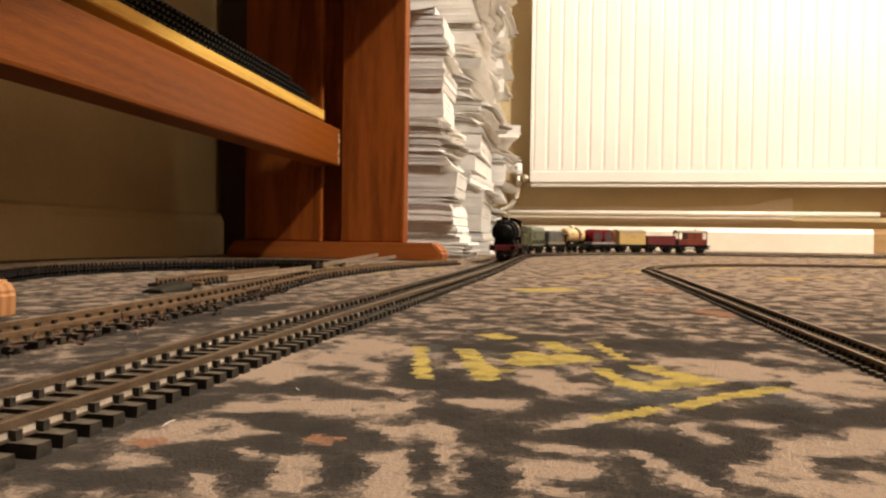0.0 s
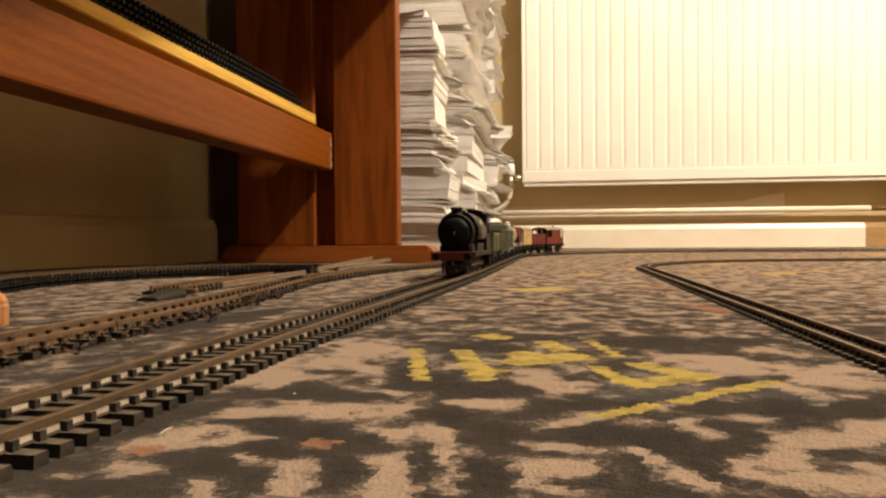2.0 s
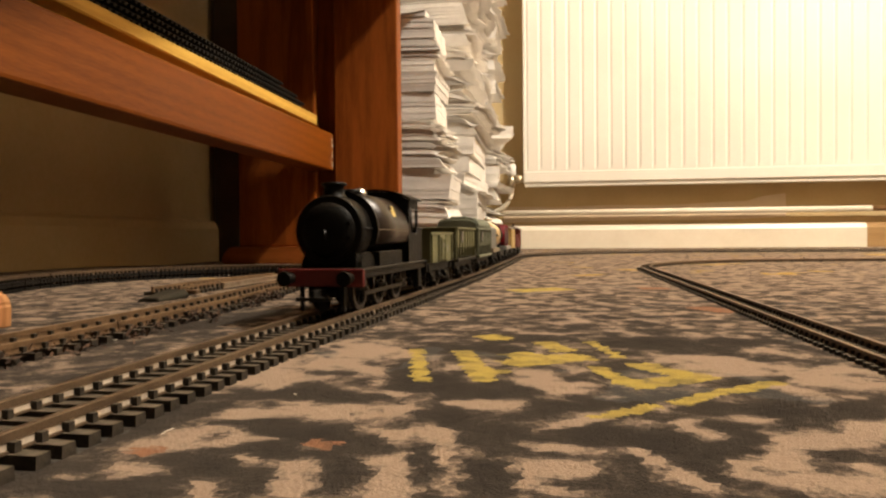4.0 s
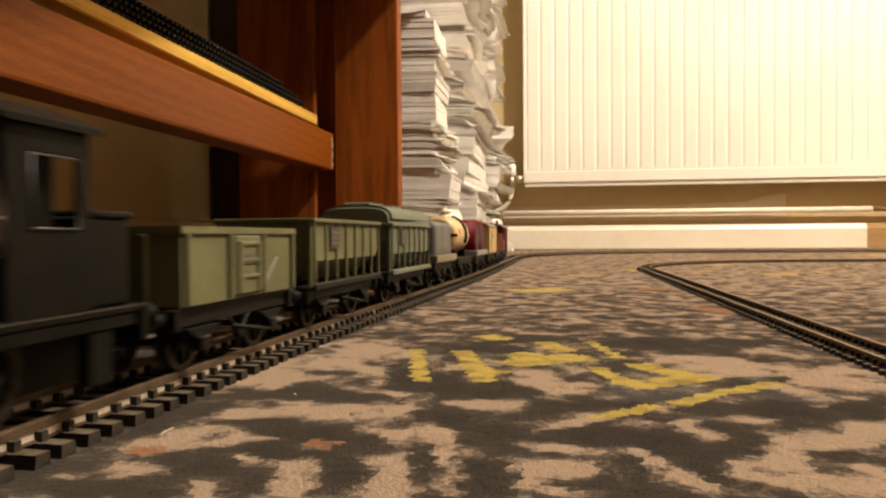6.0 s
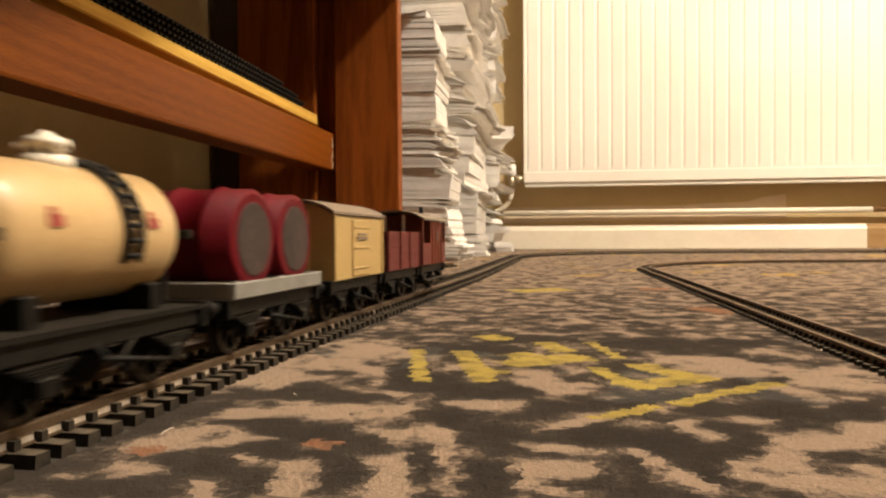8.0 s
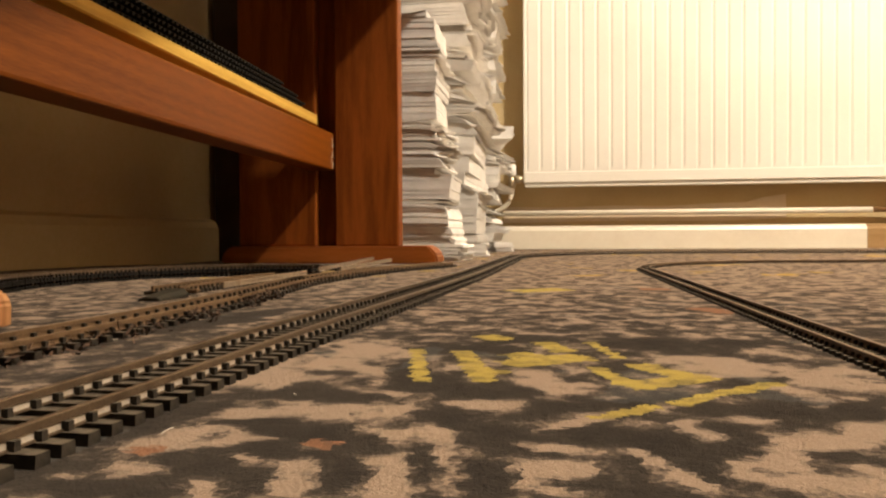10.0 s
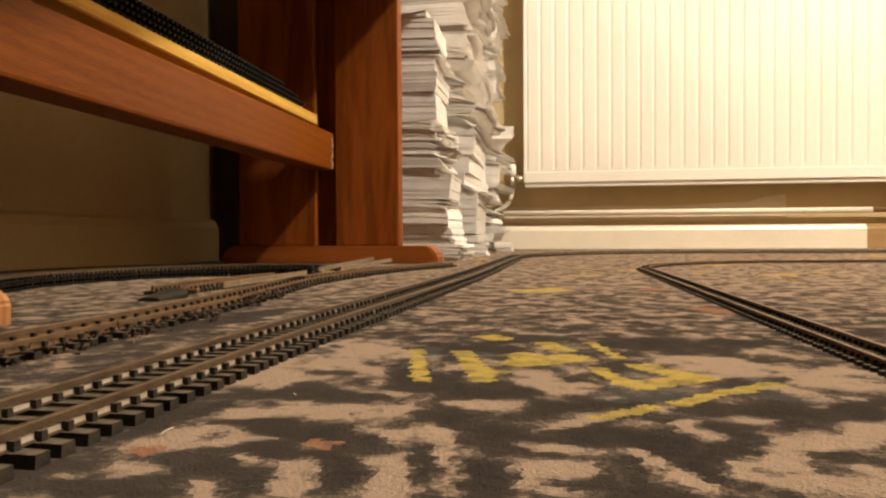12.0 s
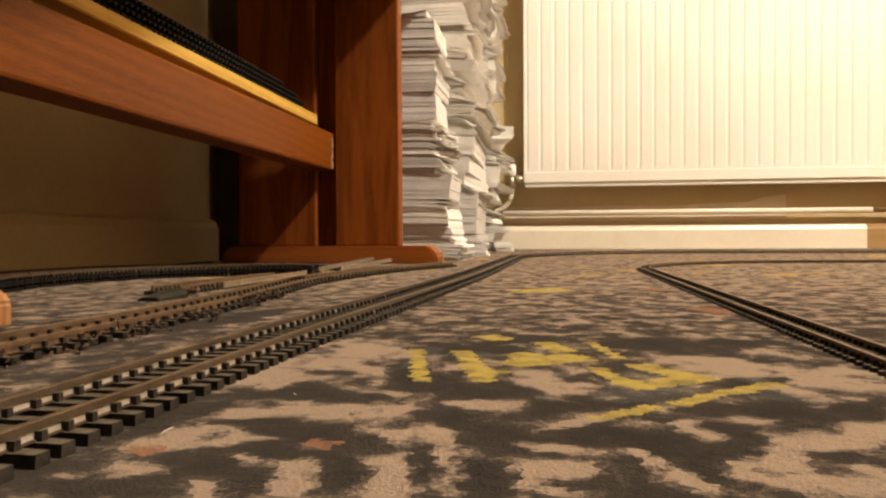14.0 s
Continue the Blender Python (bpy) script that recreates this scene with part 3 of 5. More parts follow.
def end_wedge():
    w = thing("track_end_ramp", "dark grey plastic rerailing ramp at a stub end", "track part")
    bm = prism([(-0.2310, 0.0), (-0.2130, 0.0), (-0.2120, 0.003), (-0.2150, 0.0062), (-0.2260, 0.0062), (-0.2300, 0.003)], 1, 0.362, 0.390)
    for v in bm.verts:
        if v.co.y < 0.37:
            v.co.z *= 0.5
            v.co.x = -0.2215 + (v.co.x + 0.2215) * 0.75
    bmesh.ops.bevel(bm, geom=bm.edges[:], offset=0.0006, segments=1, affect="EDGES")
    part("ramp", bm, worn("grey_plastic", (0.014, 0.012, 0.008), (0.034, 0.028, 0.018), 120, 0.7, spec=0.1), w)
    part("tongue", box(-0.2270, -0.2070, 0.3895, 0.3945, 0.0030, 0.0056, 0.0006), M_rust, w)


end_wedge()


def small_block():
    b = thing("wooden_block", "small orange-brown stained wooden block on carpet", "block")
    prof = [(-0.262, 0.0), (-0.2160, 0.0), (-0.2155, 0.0100), (-0.2185, 0.0150), (-0.262, 0.0185)]
    bm = prism(prof, 1, 0.236, 0.256)
    bmesh.ops.bevel(bm, geom=bm.edges[:], offset=0.0012, segments=2, affect="EDGES")
    part("block", bm, wood("orange_stained_pine", (0.20, 0.085, 0.03), (0.32, 0.15, 0.060), (0.42, 0.22, 0.10), 2), b)


small_block()

# fluff and dirt along the siding
M_fluff = worn("brown_fluff", (0.012, 0.008, 0.005), (0.085, 0.042, 0.020), 160, 0.95, fine=2500)


def fluff():
    rnd = random.Random(4)
    bm = bmesh.new()
    for _ in range(170):
        k = rnd.choice([rnd.randint(470, 560), rnd.randint(555, 600), rnd.randint(640, 700), rnd.randint(430, 900)])
        x, y = SIDING[k]
        x += rnd.gauss(0.011, 0.005)
        for _ in range(7):
            c = Vector((x + rnd.gauss(0, 0.0015), y + rnd.gauss(0, 0.003), abs(rnd.gauss(0.002, 0.0016))))
            d = Vector((rnd.gauss(0, 1), rnd.gauss(0, 1), rnd.gauss(0.3, 0.6))).normalized() * rnd.uniform(0.0008, 0.0024)
            w = d.cross(Vector((rnd.random(), rnd.random(), 1))).normalized() * 0.00035
            vs = [bm.verts.new(p) for p in (c - d - w, c - d + w, c + w * 1.6, c + d, c - w * 1.6)]
            bm.faces.new(vs)
    tagged(part("dirt_fluff", bm, M_fluff), "clumps of brown fluff caught in the track", "dirt", kind="stuff")


fluff()


# ---- plank with spare track on the stretcher ----
def build_plank():
    p = thing("plank", "raw yellow pine plank lying along the stretcher", "plank")
    bm = box(-0.402, -0.304, -0.50, 0.898, 0.1862, 0.1985, 0.0012, 1)
    for q in bm.verts:  # it tips up a little towards its near end
        q.co.z += (0.892 - q.co.y) * (0.0135 if q.co.z < 0.192 else 0.0066) + (-0.0032 if q.co.z < 0.192 else -0.0014)
    part("board", bm, M_plank, p)
    for y in (-0.40, 0.20, 0.80):
        part("batten", box(-0.345, -0.318, y, y + 0.03, 0.1746, 0.1834 + (0.892 - y) * 0.0130, 0.001), M_rail, p)
    black = worn("matt_black_plastic", (0.006, 0.005, 0.004), (0.018, 0.015, 0.011), 200, 0.7, spec=0.12)
    tie = sleeper_mesh(black)
    bright = worn("dull_dark_rail", (0.010, 0.009, 0.008), (0.035, 0.031, 0.026), 200, 0.4, 0.6)
    turn = pose(-0.29, 0.92, 0) @ pose(0, 0, 0, 0, 0, -1.0) @ pose(0.29, -0.92, 0)
    p.matrix_basis = turn
    for x, z, y1 in ((-0.3215, 0.1987, 0.850), (-0.3225, 0.2047, 0.862), (-0.3235, 0.2107, 0.840), (-0.3240, 0.2167, 0.800), (-0.355, 0.1987, 0.875), (-0.356, 0.2047, 0.870), (-0.3555, 0.2107, 0.858), (-0.3565, 0.2167, 0.845), (-0.3560, 0.2227, 0.820)):
        pts = np.stack([np.full(int((y1 - 0.1) * 1000), x), np.linspace(0.1, y1, int((y1 - 0.1) * 1000))], 1)
        made = track_piece(pts, "spare black flexible track stacked on a plank", "spare track on the plank", tie, bright, 7.2, z, "spare_track")
        made.matrix_basis = turn @ pose(0, 0.892, 0.1985) @ pose(0, 0, 0, -0.38) @ pose(0, -0.892, -0.1999) @ made.matrix_basis


build_plank()


# ---- stacks of paper ----
def add_bundle(bm, x0, x1, y0, y1, z, thick, sag, turn, rnd, layer=1.0, rough=1.0, slant=0.0):
    """One bundle of sheets: a connected pile whose edges step in and out sheet by sheet; its free end sags."""
    nx, ny = 7, 8
    ring = [(k / nx, 0.0) for k in range(nx)] + [(1.0, k / ny) for k in range(ny)] + [(1 - k / nx, 1.0) for k in range(nx)] + [(0.0, 1 - k / ny) for k in range(ny)]
    c, s = math.cos(turn), math.sin(turn)
    cx, cy = (x0 + x1) / 2, (y0 + y1) / 2
    wave = [rnd.gauss(0, 0.0026) * rough for _ in range(ny + 1)]
    rows, zz, drift = [], z, 0.0

    def put(h, jx, jy, end):
        row = []
        f = (h - z) / thick
        for u, v in ring:
            x = x0 + (x1 - x0) * u + jx * (1 if u > 0.5 else 0.3)
            if u > 0.99:
                k = v * ny
                i = min(int(k), ny - 1)
                x += wave[i] + (wave[i + 1] - wave[i]) * (k - i) + end + slant * f
            y = y0 + (y1 - y0) * v + (jy if v < 0.5 else 0)
            d = max(0.0, (u - 0.62) / 0.38) ** 2
            px, py = x - cx, y - cy
            row.append(bm.verts.new((cx + px * c - py * s, cy + px * s + py * c, max(h - sag * d * (0.15 + 0.85 * f), 0.0003))))
        rows.append(row)

    while zz < z + thick - 0.0004:
        th = min(rnd.choice([0.0006, 0.0010, 0.0016, 0.0028]) * layer * (0.6 if rough < 0.5 else 1.0), z + thick - zz)
        drift = drift * 0.7 + rnd.gauss(0, 0.0010) * rough
        jx, jy = drift + rnd.gauss(0, 0.0011) * rough, rnd.gauss(0, 0.0010) * rough
        end = rnd.uniform(0.003, 0.011) * rough if rnd.random() < 0.14 * rough else 0.0
        groove = 0.0002 + 0.0013 * rough * rnd.random()
        put(zz, jx, jy, end)
        put(zz + th * 0.88, jx, jy, end)
        put(zz + th * 0.89, jx - groove, jy + groove, -0.0006)
        zz += th
        put(zz, jx - groove, jy + groove, -0.0006)
    for ra, rb in zip(rows, rows[1:]):
        for j in range(len(ring)):
            k = (j + 1) % len(ring)
            bm.faces.new((ra[j], ra[k], rb[k], rb[j]))
    bm.faces.new(rows[0][::-1])
    bm.faces.new(rows[-1])
    bmesh.ops.recalc_face_normals(bm, faces=bm.faces[:])


def paper_stack(label, x0, y0, y1, blocks, seed, ragged):
    """Reams laid one on another; each block: thickness, place of its free end, sag, layer, roughness, slant."""
    rnd = random.Random(seed)
    t = thing("paper_stack", label, "paper stack", "stacks of paper")
    z = 0.0
    for thick, end, sag, layer, rough, slant in blocks:
        bm = bmesh.new()
        add_bundle(bm, x0, end, y0 + rnd.uniform(-0.004, 0.004), y1, z, thick, sag, rnd.gauss(0, ragged), rnd, layer, rough, slant)
        part("paper_ream", bm, M_paper, t)
        z += thick + 0.0003
    return t


def mixed_blocks(z, height, end, rnd, lean=0.0):
    """Further reams of every kind, up to a height: neat pads, slumped magazines, curled bundles."""
    out = []
    while z < height:
        kind = rnd.random()
        thick = rnd.choice((0.012, 0.020, 0.028, 0.040)) if kind < 0.45 else rnd.choice((0.010, 0.016, 0.024))
        out.append((thick, end + lean * z + rnd.uniform(-0.012, 0.010), 0.001 if kind < 0.45 else rnd.choice((0.006, 0.014, 0.022)), rnd.choice((1.0, 1.8)), 0.35 if kind < 0.45 else 1.5, rnd.gauss(0, 0.006)))
        z += thick
    return out


rnd_paper = random.Random(41)
paper_stack("uneven knee-high stack of white paper beside the table", -0.285, 1.010, 1.13, [
    (0.009, -0.129, 0.001, 1.0, 1.3, 0.0), (0.011, -0.137, 0.002, 1.0, 1.4, 0.0), (0.030, -0.138, 0.003, 1.6, 1.3, -0.003), (0.034, -0.143, 0.005, 2.2, 0.9, -0.006),
    (0.005, -0.145, 0.003, 1.0, 1.6, 0.0), (0.036, -0.146, 0.001, 2.6, 0.3, 0.004), (0.008, -0.167, 0.001, 2.0, 0.3, 0.0), (0.017, -0.149, 0.003, 2.2, 0.4, -0.012),
    (0.022, -0.150, 0.006, 1.0, 1.5, -0.006), (0.030, -0.153, 0.008, 0.9, 1.6, -0.012), (0.041, -0.164, 0.001, 3.0, 0.25, -0.003), (0.029, -0.165, 0.001, 2.0, 0.3, 0.004),
    (0.018, -0.167, 0.001, 3.0, 0.3, 0.0), (0.010, -0.156, 0.004, 1.0, 0.8, -0.004), (0.018, -0.160, 0.003, 1.6, 0.6, -0.008), (0.031, -0.165, 0.002, 2.4, 0.3, -0.002),
    (0.005, -0.179, -0.005, 1.0, 0.6, 0.0)], 11, 0.02)
# the unseen upper reams, up to 1.15 m, are added to shade the wall behind
paper_stack("tall ragged stack of white paper with curling ends", -0.270, 1.250, 1.55, [
    (0.025, -0.129, 0.003, 1.6, 0.6, 0.0), (0.016, -0.135, 0.004, 2.0, 0.4, 0.0), (0.074, -0.138, 0.001, 1.8, 0.35, 0.002), (0.013, -0.135, 0.012, 1.0, 1.5, 0.0),
    (0.022, -0.146, 0.001, 2.6, 0.3, 0.0), (0.030, -0.143, 0.004, 3.0, 0.2, 0.0), (0.034, -0.139, 0.002, 2.0, 0.3, 0.0)] + mixed_blocks(0.216, 1.15, -0.142, rnd_paper), 23, 0.05)
paper_stack("tall ragged stack of paper against the wall", -0.270, 1.590, 1.86, mixed_blocks(0.0, 0.30, -0.121, rnd_paper) + mixed_blocks(0.30, 1.15, -0.133, rnd_paper), 37, 0.07)


def loose_sheets():
    rnd = random.Random(9)
    for x, y, z, tilt, th in ((-0.092, 1.585, 0.0, 0.10, 0.010), (-0.100, 1.58, 0.0104, 0.2, 0.012)):
        t = thing("paper_pad", "small slumped pad of white paper at the stack's foot", "paper", "slumped papers")
        bm = bmesh.new()
        add_bundle(bm, x - 0.038, x, y, y + 0.12, z, th, 0.001, tilt, rnd)
        part("pad", bm, M_paper, t)


loose_sheets()


# ---- torn wallpaper patch ----
def wall_patch():
    bm = bmesh.new()
    outline = [(-0.13, 0.116), (0.02, 0.113), (0.16, 0.117), (0.30, 0.114), (0.43, 0.120), (0.505, 0.122), (0.545, 0.134), (0.60, 0.141), (0.602, 0.112), (0.602, 0.080), (0.57, 0.078), (0.44, 0.073), (0.20, 0.076), (-0.13, 0.072)]
    add_prism(bm, outline, 1, WALL_N - 0.0035, WALL_N - 0.0005)
    bmesh.ops.recalc_face_normals(bm, faces=bm.faces[:])
    tagged(part("trim", bm, worn("pale_bare_plaster", (0.58, 0.46, 0.31), (0.66, 0.54, 0.38), 20, 0.8)), "pale torn patch of wall lining by the pipe", "trim", kind="structure")


wall_patch()


def stray_fibres():
    rnd = random.Random(5)
    bm = bmesh.new()
    for x, y in ((-0.0690, 0.1215), (-0.0560, 0.150), (-0.15, 0.22)):
        p, pts = Vector((x, y, 0.0004)), []
        d = Vector((rnd.gauss(0, 1), rnd.gauss(0, 1), 1.1)).normalized() * 0.0005
        for _ in range(6):
            pts.append(p.copy())
            p = p + d
            d = (d + Vector((rnd.gauss(0, 0.0003), rnd.gauss(0, 0.0003), -0.00014)))
        add_tube(bm, pts, 0.00008, 5)
    tagged(part("stray_fibre", bm, worn("pale_fibre", (0.55, 0.48, 0.38), (0.7, 0.62, 0.5), 400, 0.8)), "stray pale fibres on the carpet", "fibre", kind="stuff")


stray_fibres()


# ---- dark stand-in box added behind the table, hiding the lit wall there ----
def corner_box():
    b = thing("corner_standin", "dark brown box standing in for a dark shape behind the table", "box")
    m = worn("dark_corner_filler", (0.034, 0.021, 0.011), (0.062, 0.039, 0.021), 20, 0.8, spec=0.2)
    part("standin_body", box(-0.512, -0.286, 1.02, 1.34, 0.0, 0.56, 0.004, 2), m, b)
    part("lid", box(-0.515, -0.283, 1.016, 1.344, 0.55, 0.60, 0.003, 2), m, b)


corner_box()


def stretcher_scuffs():
    rnd = random.Random(8)
    bm = bmesh.new()
    for _ in range(16):
        y, z = 0.911 - abs(rnd.gauss(0, 0.003)), rnd.uniform(0.128, 0.171)
        h, w = rnd.uniform(0.0008, 0.004), rnd.uniform(0.0003, 0.0009)
        add_box(bm, -0.28765, -0.28715, y - w, y + w, z - h, z + h)
    ob = part("scuff", bm, worn("bare_scuffed_wood", (0.45, 0.30, 0.18), (0.62, 0.48, 0.33), 300, 0.8), bpy.data.objects["low_table"], "pale chipped edge")


stretcher_scuffs()


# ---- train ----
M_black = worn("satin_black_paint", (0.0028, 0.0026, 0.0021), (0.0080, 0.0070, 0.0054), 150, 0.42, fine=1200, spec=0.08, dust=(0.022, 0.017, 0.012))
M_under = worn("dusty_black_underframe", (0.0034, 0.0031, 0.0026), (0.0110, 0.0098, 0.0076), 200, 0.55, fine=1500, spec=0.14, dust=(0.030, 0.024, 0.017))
M_red = worn("red_buffer_beam", (0.070, 0.0050, 0.0045), (0.115, 0.0085, 0.0075), 200, 0.45)
M_steelw = worn("bright_wheel_rim", (0.022, 0.020, 0.017), (0.085, 0.078, 0.066), 300, 0.32, 0.85)
M_rod = worn("dull_steel_rod", (0.0150, 0.0140, 0.0130), (0.0450, 0.0425, 0.0400), 300, 0.4, 0.8)
M_greygreen = worn("grey_green_wagon_paint", (0.0875, 0.0830, 0.0363), (0.1231, 0.1179, 0.0551), 90, 0.6, spec=0.25)
M_paleGrey = worn("pale_grey_wagon_paint", (0.0940, 0.0952, 0.0589), (0.1253, 0.1284, 0.0827), 90, 0.6, spec=0.25)
M_roofgrey = worn("grey_green_roof", (0.1065, 0.1159, 0.0783), (0.1409, 0.1503, 0.1065), 80, 0.6, spec=0.25)
M_slate = worn("slate_grey_plastic", (0.050, 0.050, 0.046), (0.090, 0.088, 0.078), 70, 0.36)
M_deck = worn("tan_plank_deck", (0.1352, 0.0988, 0.0572), (0.1976, 0.1508, 0.0936), 120, 0.6)
M_greydeck = worn("grey_plank_deck", (0.1462, 0.1350, 0.1181), (0.2137, 0.2025, 0.1800), 120, 0.6)
M_cream = worn("cream_tank_paint", (0.4522, 0.2988, 0.1333), (0.5330, 0.3715, 0.1777), 60, 0.32)
M_dome = worn("white_filler_cap", (0.66, 0.60, 0.48), (0.76, 0.70, 0.58), 90, 0.4)
M_drum = worn("crimson_drum_paint", (0.0788, 0.0016, 0.0046), (0.1237, 0.0030, 0.0075), 90, 0.6, spec=0.12)
M_drumend = worn("worn_drum_end", (0.018, 0.017, 0.014), (0.060, 0.040, 0.035), 150, 0.65, spec=0.2)
M_van = worn("cream_van_paint", (0.3840, 0.2560, 0.0880), (0.4640, 0.3200, 0.1200), 80, 0.45)
M_vanroof = worn("dusty_brown_roof", (0.150, 0.108, 0.072), (0.230, 0.172, 0.118), 80, 0.6)
M_maroon = worn("maroon_wagon_paint", (0.0800, 0.0120, 0.0104), (0.1280, 0.0208, 0.0168), 120, 0.55, spec=0.25)
M_brown = worn("bauxite_brown_paint", (0.1105, 0.0221, 0.0102), (0.1615, 0.0357, 0.0170), 120, 0.55, spec=0.25)
M_brakeroof = worn("brown_grey_roof", (0.13, 0.10, 0.07), (0.20, 0.155, 0.11), 80, 0.6)
M_yellow = worn("yellow_emblem", (0.4200, 0.2940, 0.0700), (0.5250, 0.3850, 0.1120), 300, 0.4)
M_dark = worn("dark_panel", (0.035, 0.030, 0.028), (0.06, 0.052, 0.048), 150, 0.5)
M_glass = worn("dark_gloss_panel", (0.012, 0.010, 0.009), (0.026, 0.022, 0.020), 200, 0.4)
M_redmark = worn("red_printed_mark", (0.2100, 0.0240, 0.0180), (0.2760, 0.0420, 0.0300), 300, 0.5)
M_chrome = worn("silver_plating", (0.5, 0.48, 0.44), (0.7, 0.67, 0.62), 300, 0.25, 0.9)

TRAIN = []
WHEELS = []


def disc_wheel(bm, x, r, side, seg=20):
    """A flanged, spoked-looking disc on an axle along x."""
    prof = [(0.0010, r * 0.18), (0.0008, r * 0.30), (0.0003, r * 0.36), (0.0003, r * 0.74), (0.0011, r * 0.80), (0.0011, r), (-0.0009, r * 1.02), (-0.0011, r * 1.13), (-0.0016, r * 1.13), (-0.0016, r * 0.2)]
    rings = []
    for d, rr in prof:
        rings.append([bm.verts.new((x + side * d, rr * math.cos(k * math.tau / seg), rr * math.sin(k * math.tau / seg))) for k in range(seg)])
    for ra, rb in zip(rings, rings[1:]):
        for k in range(seg):
            bm.faces.new((ra[k], ra[(k + 1) % seg], rb[(k + 1) % seg], rb[k]))
    bm.faces.new(rings[0])
    bm.faces.new(rings[-1][::-1])


def wheelset(v, y, r, body=None):
    body = body or M_under
    ax = part("wheelset", tube([(-0.0125, 0, 0), (0.0125, 0, 0)], 0.0009, 8), M_steelw, v)
    ax.location = (0, y, r)
    for s in (-1, 1):
        bm = bmesh.new()
        disc_wheel(bm, s * 0.0079, r, s)
        bmesh.ops.recalc_face_normals(bm, faces=bm.faces[:])
        for f in bm.faces:
            c = f.calc_center_median()
            if math.hypot(c.y, c.z) > r * 0.82:
                f.material_index = 1
        w = part("wheel", bm, [body, M_steelw], ax)
        sp = bmesh.new()
        for k in range(5):
            a = k * math.tau / 5
            p, q = Vector((s * 0.0086, math.cos(a) * r * 0.25, math.sin(a) * r * 0.25)), Vector((s * 0.0086, math.cos(a) * r * 0.76, math.sin(a) * r * 0.76))
            add_tube(sp, [p, q], r * 0.07, 5)
        part("spokes", sp, body, ax)
    WHEELS.append((ax, y, r))
    return ax


def buffer_pair(v, y, out, z=0.0142):
    for s in (-1, 1):
        part("buffer", tube([(s * 0.0115, y, z), (s * 0.0115, y + out * 0.003, z), (s * 0.0115, y + out * 0.0031, z), (s * 0.0115, y + out * 0.0050, z), (s * 0.0115, y + out * 0.0051, z), (s * 0.0115, y + out * 0.0060, z)],
                            [0.0014, 0.0014, 0.0008, 0.0008, 0.0024, 0.0023], 10), M_under, v)


def coupling(v, y, out):
    bm = bmesh.new()
    a, b = sorted((y - out * 0.004, y + out * 0.0085))
    add_box(bm, -0.0018, 0.0018, a, b, 0.0062, 0.0072)
    c, d = sorted((y + out * 0.0075, y + out * 0.0087))
    add_box(bm, -0.0065, 0.0065, c, d, 0.0060, 0.0074)
    add_box(bm, -0.0006, 0.0006, a, b, 0.0070, 0.0100)
    part("coupling", bm, M_under, v)


def underframe(v, L, base, r=0.0062, top=0.0145, rods=True):
    """Black four-wheeled underframe under a wagon of body length L."""
    h = L / 2
    for s in (-1, 1):
        part("solebar", box(s * 0.0128 - 0.0011, s * 0.0128 + 0.0011, -h, h, top - 0.0040, top, 0.0003), M_under, v)
        for y in (-base / 2, base / 2):
            bm = bmesh.new()
            add_prism(bm, [(y - 0.0062, top - 0.0035), (y + 0.0062, top - 0.0035), (y + 0.0026, 0.0048), (y - 0.0026, 0.0048)], 0, s * 0.0118, s * 0.0126)
            add_box(bm, *sorted((s * 0.0124, s * 0.0152)), y - 0.0019, y + 0.0019, r - 0.0016, r + 0.0018, 0.0004)
            for k in range(4):
                add_box(bm, *sorted((s * 0.0126, s * 0.0146)), y - 0.0065 + k * 0.0010, y + 0.0065 - k * 0.0010, r + 0.0034 - k * 0.00055, r + 0.0038 - k * 0.00055)
            bmesh.ops.recalc_face_normals(bm, faces=bm.faces[:])
            part("axle_guard", bm, M_under, v)
        if rods:
            bm = bmesh.new()
            add_tube(bm, [(s * 0.0140, -0.004, 0.0085), (s * 0.0142, base / 2 - 0.003, 0.0052), (s * 0.0142, base / 2 + 0.004, 0.0044)], 0.0005, 6)
            add_tube(bm, [(s * 0.0135, -0.006, top - 0.003), (s * 0.0138, 0.0, 0.0060), (s * 0.0135, 0.006, top - 0.003)], 0.0005, 6)
            part("brake_lever", bm, M_under, v)
            for y in (-base / 2 + 0.0082, base / 2 - 0.0082):
                part("brake_shoe", box(*sorted((s * 0.0074, s * 0.0096)), y - 0.0009, y + 0.0009, 0.0035, 0.0098, 0.0003), M_under, v)
    for out in (-1, 1):
        part("headstock", box(-0.0150, 0.0150, *sorted((out * (h - 0.0012), out * (h + 0.0008))), top - 0.0046, top + 0.0003, 0.0003), M_under, v)
        buffer_pair(v, out * (h + 0.0008), out, top - 0.0018)
        coupling(v, out * h, out)
    part("floor_plate", box(-0.0148, 0.0148, -h + 0.001, h - 0.001, top - 0.0004, top + 0.0006), M_under, v)
    for y in (-base / 2, base / 2):
        wheelset(v, y, r)


def enlist(v, off, L, base):
    TRAIN.append((v, off, L, base))


def shell(bm, x0, x1, y0, y1, z0, z1, th):
    """An open-topped box with walls of that thickness, in one skin."""
    rings = []
    for d, z in ((0, z0), (0, z1), (th, z1), (th, z0 + th)):
        rings.append([bm.verts.new(p) for p in ((x0 + d, y0 + d, z), (x1 - d, y0 + d, z), (x1 - d, y1 - d, z), (x0 + d, y1 - d, z))])
    for ra, rb in zip(rings, rings[1:]):
        for j in range(4):
            bm.faces.new((ra[j], ra[(j + 1) % 4], rb[(j + 1) % 4], rb[j]))
    bm.faces.new(rings[0][::-1])
    bm.faces.new(rings[-1])
    bmesh.ops.recalc_face_normals(bm, faces=bm.faces[:])


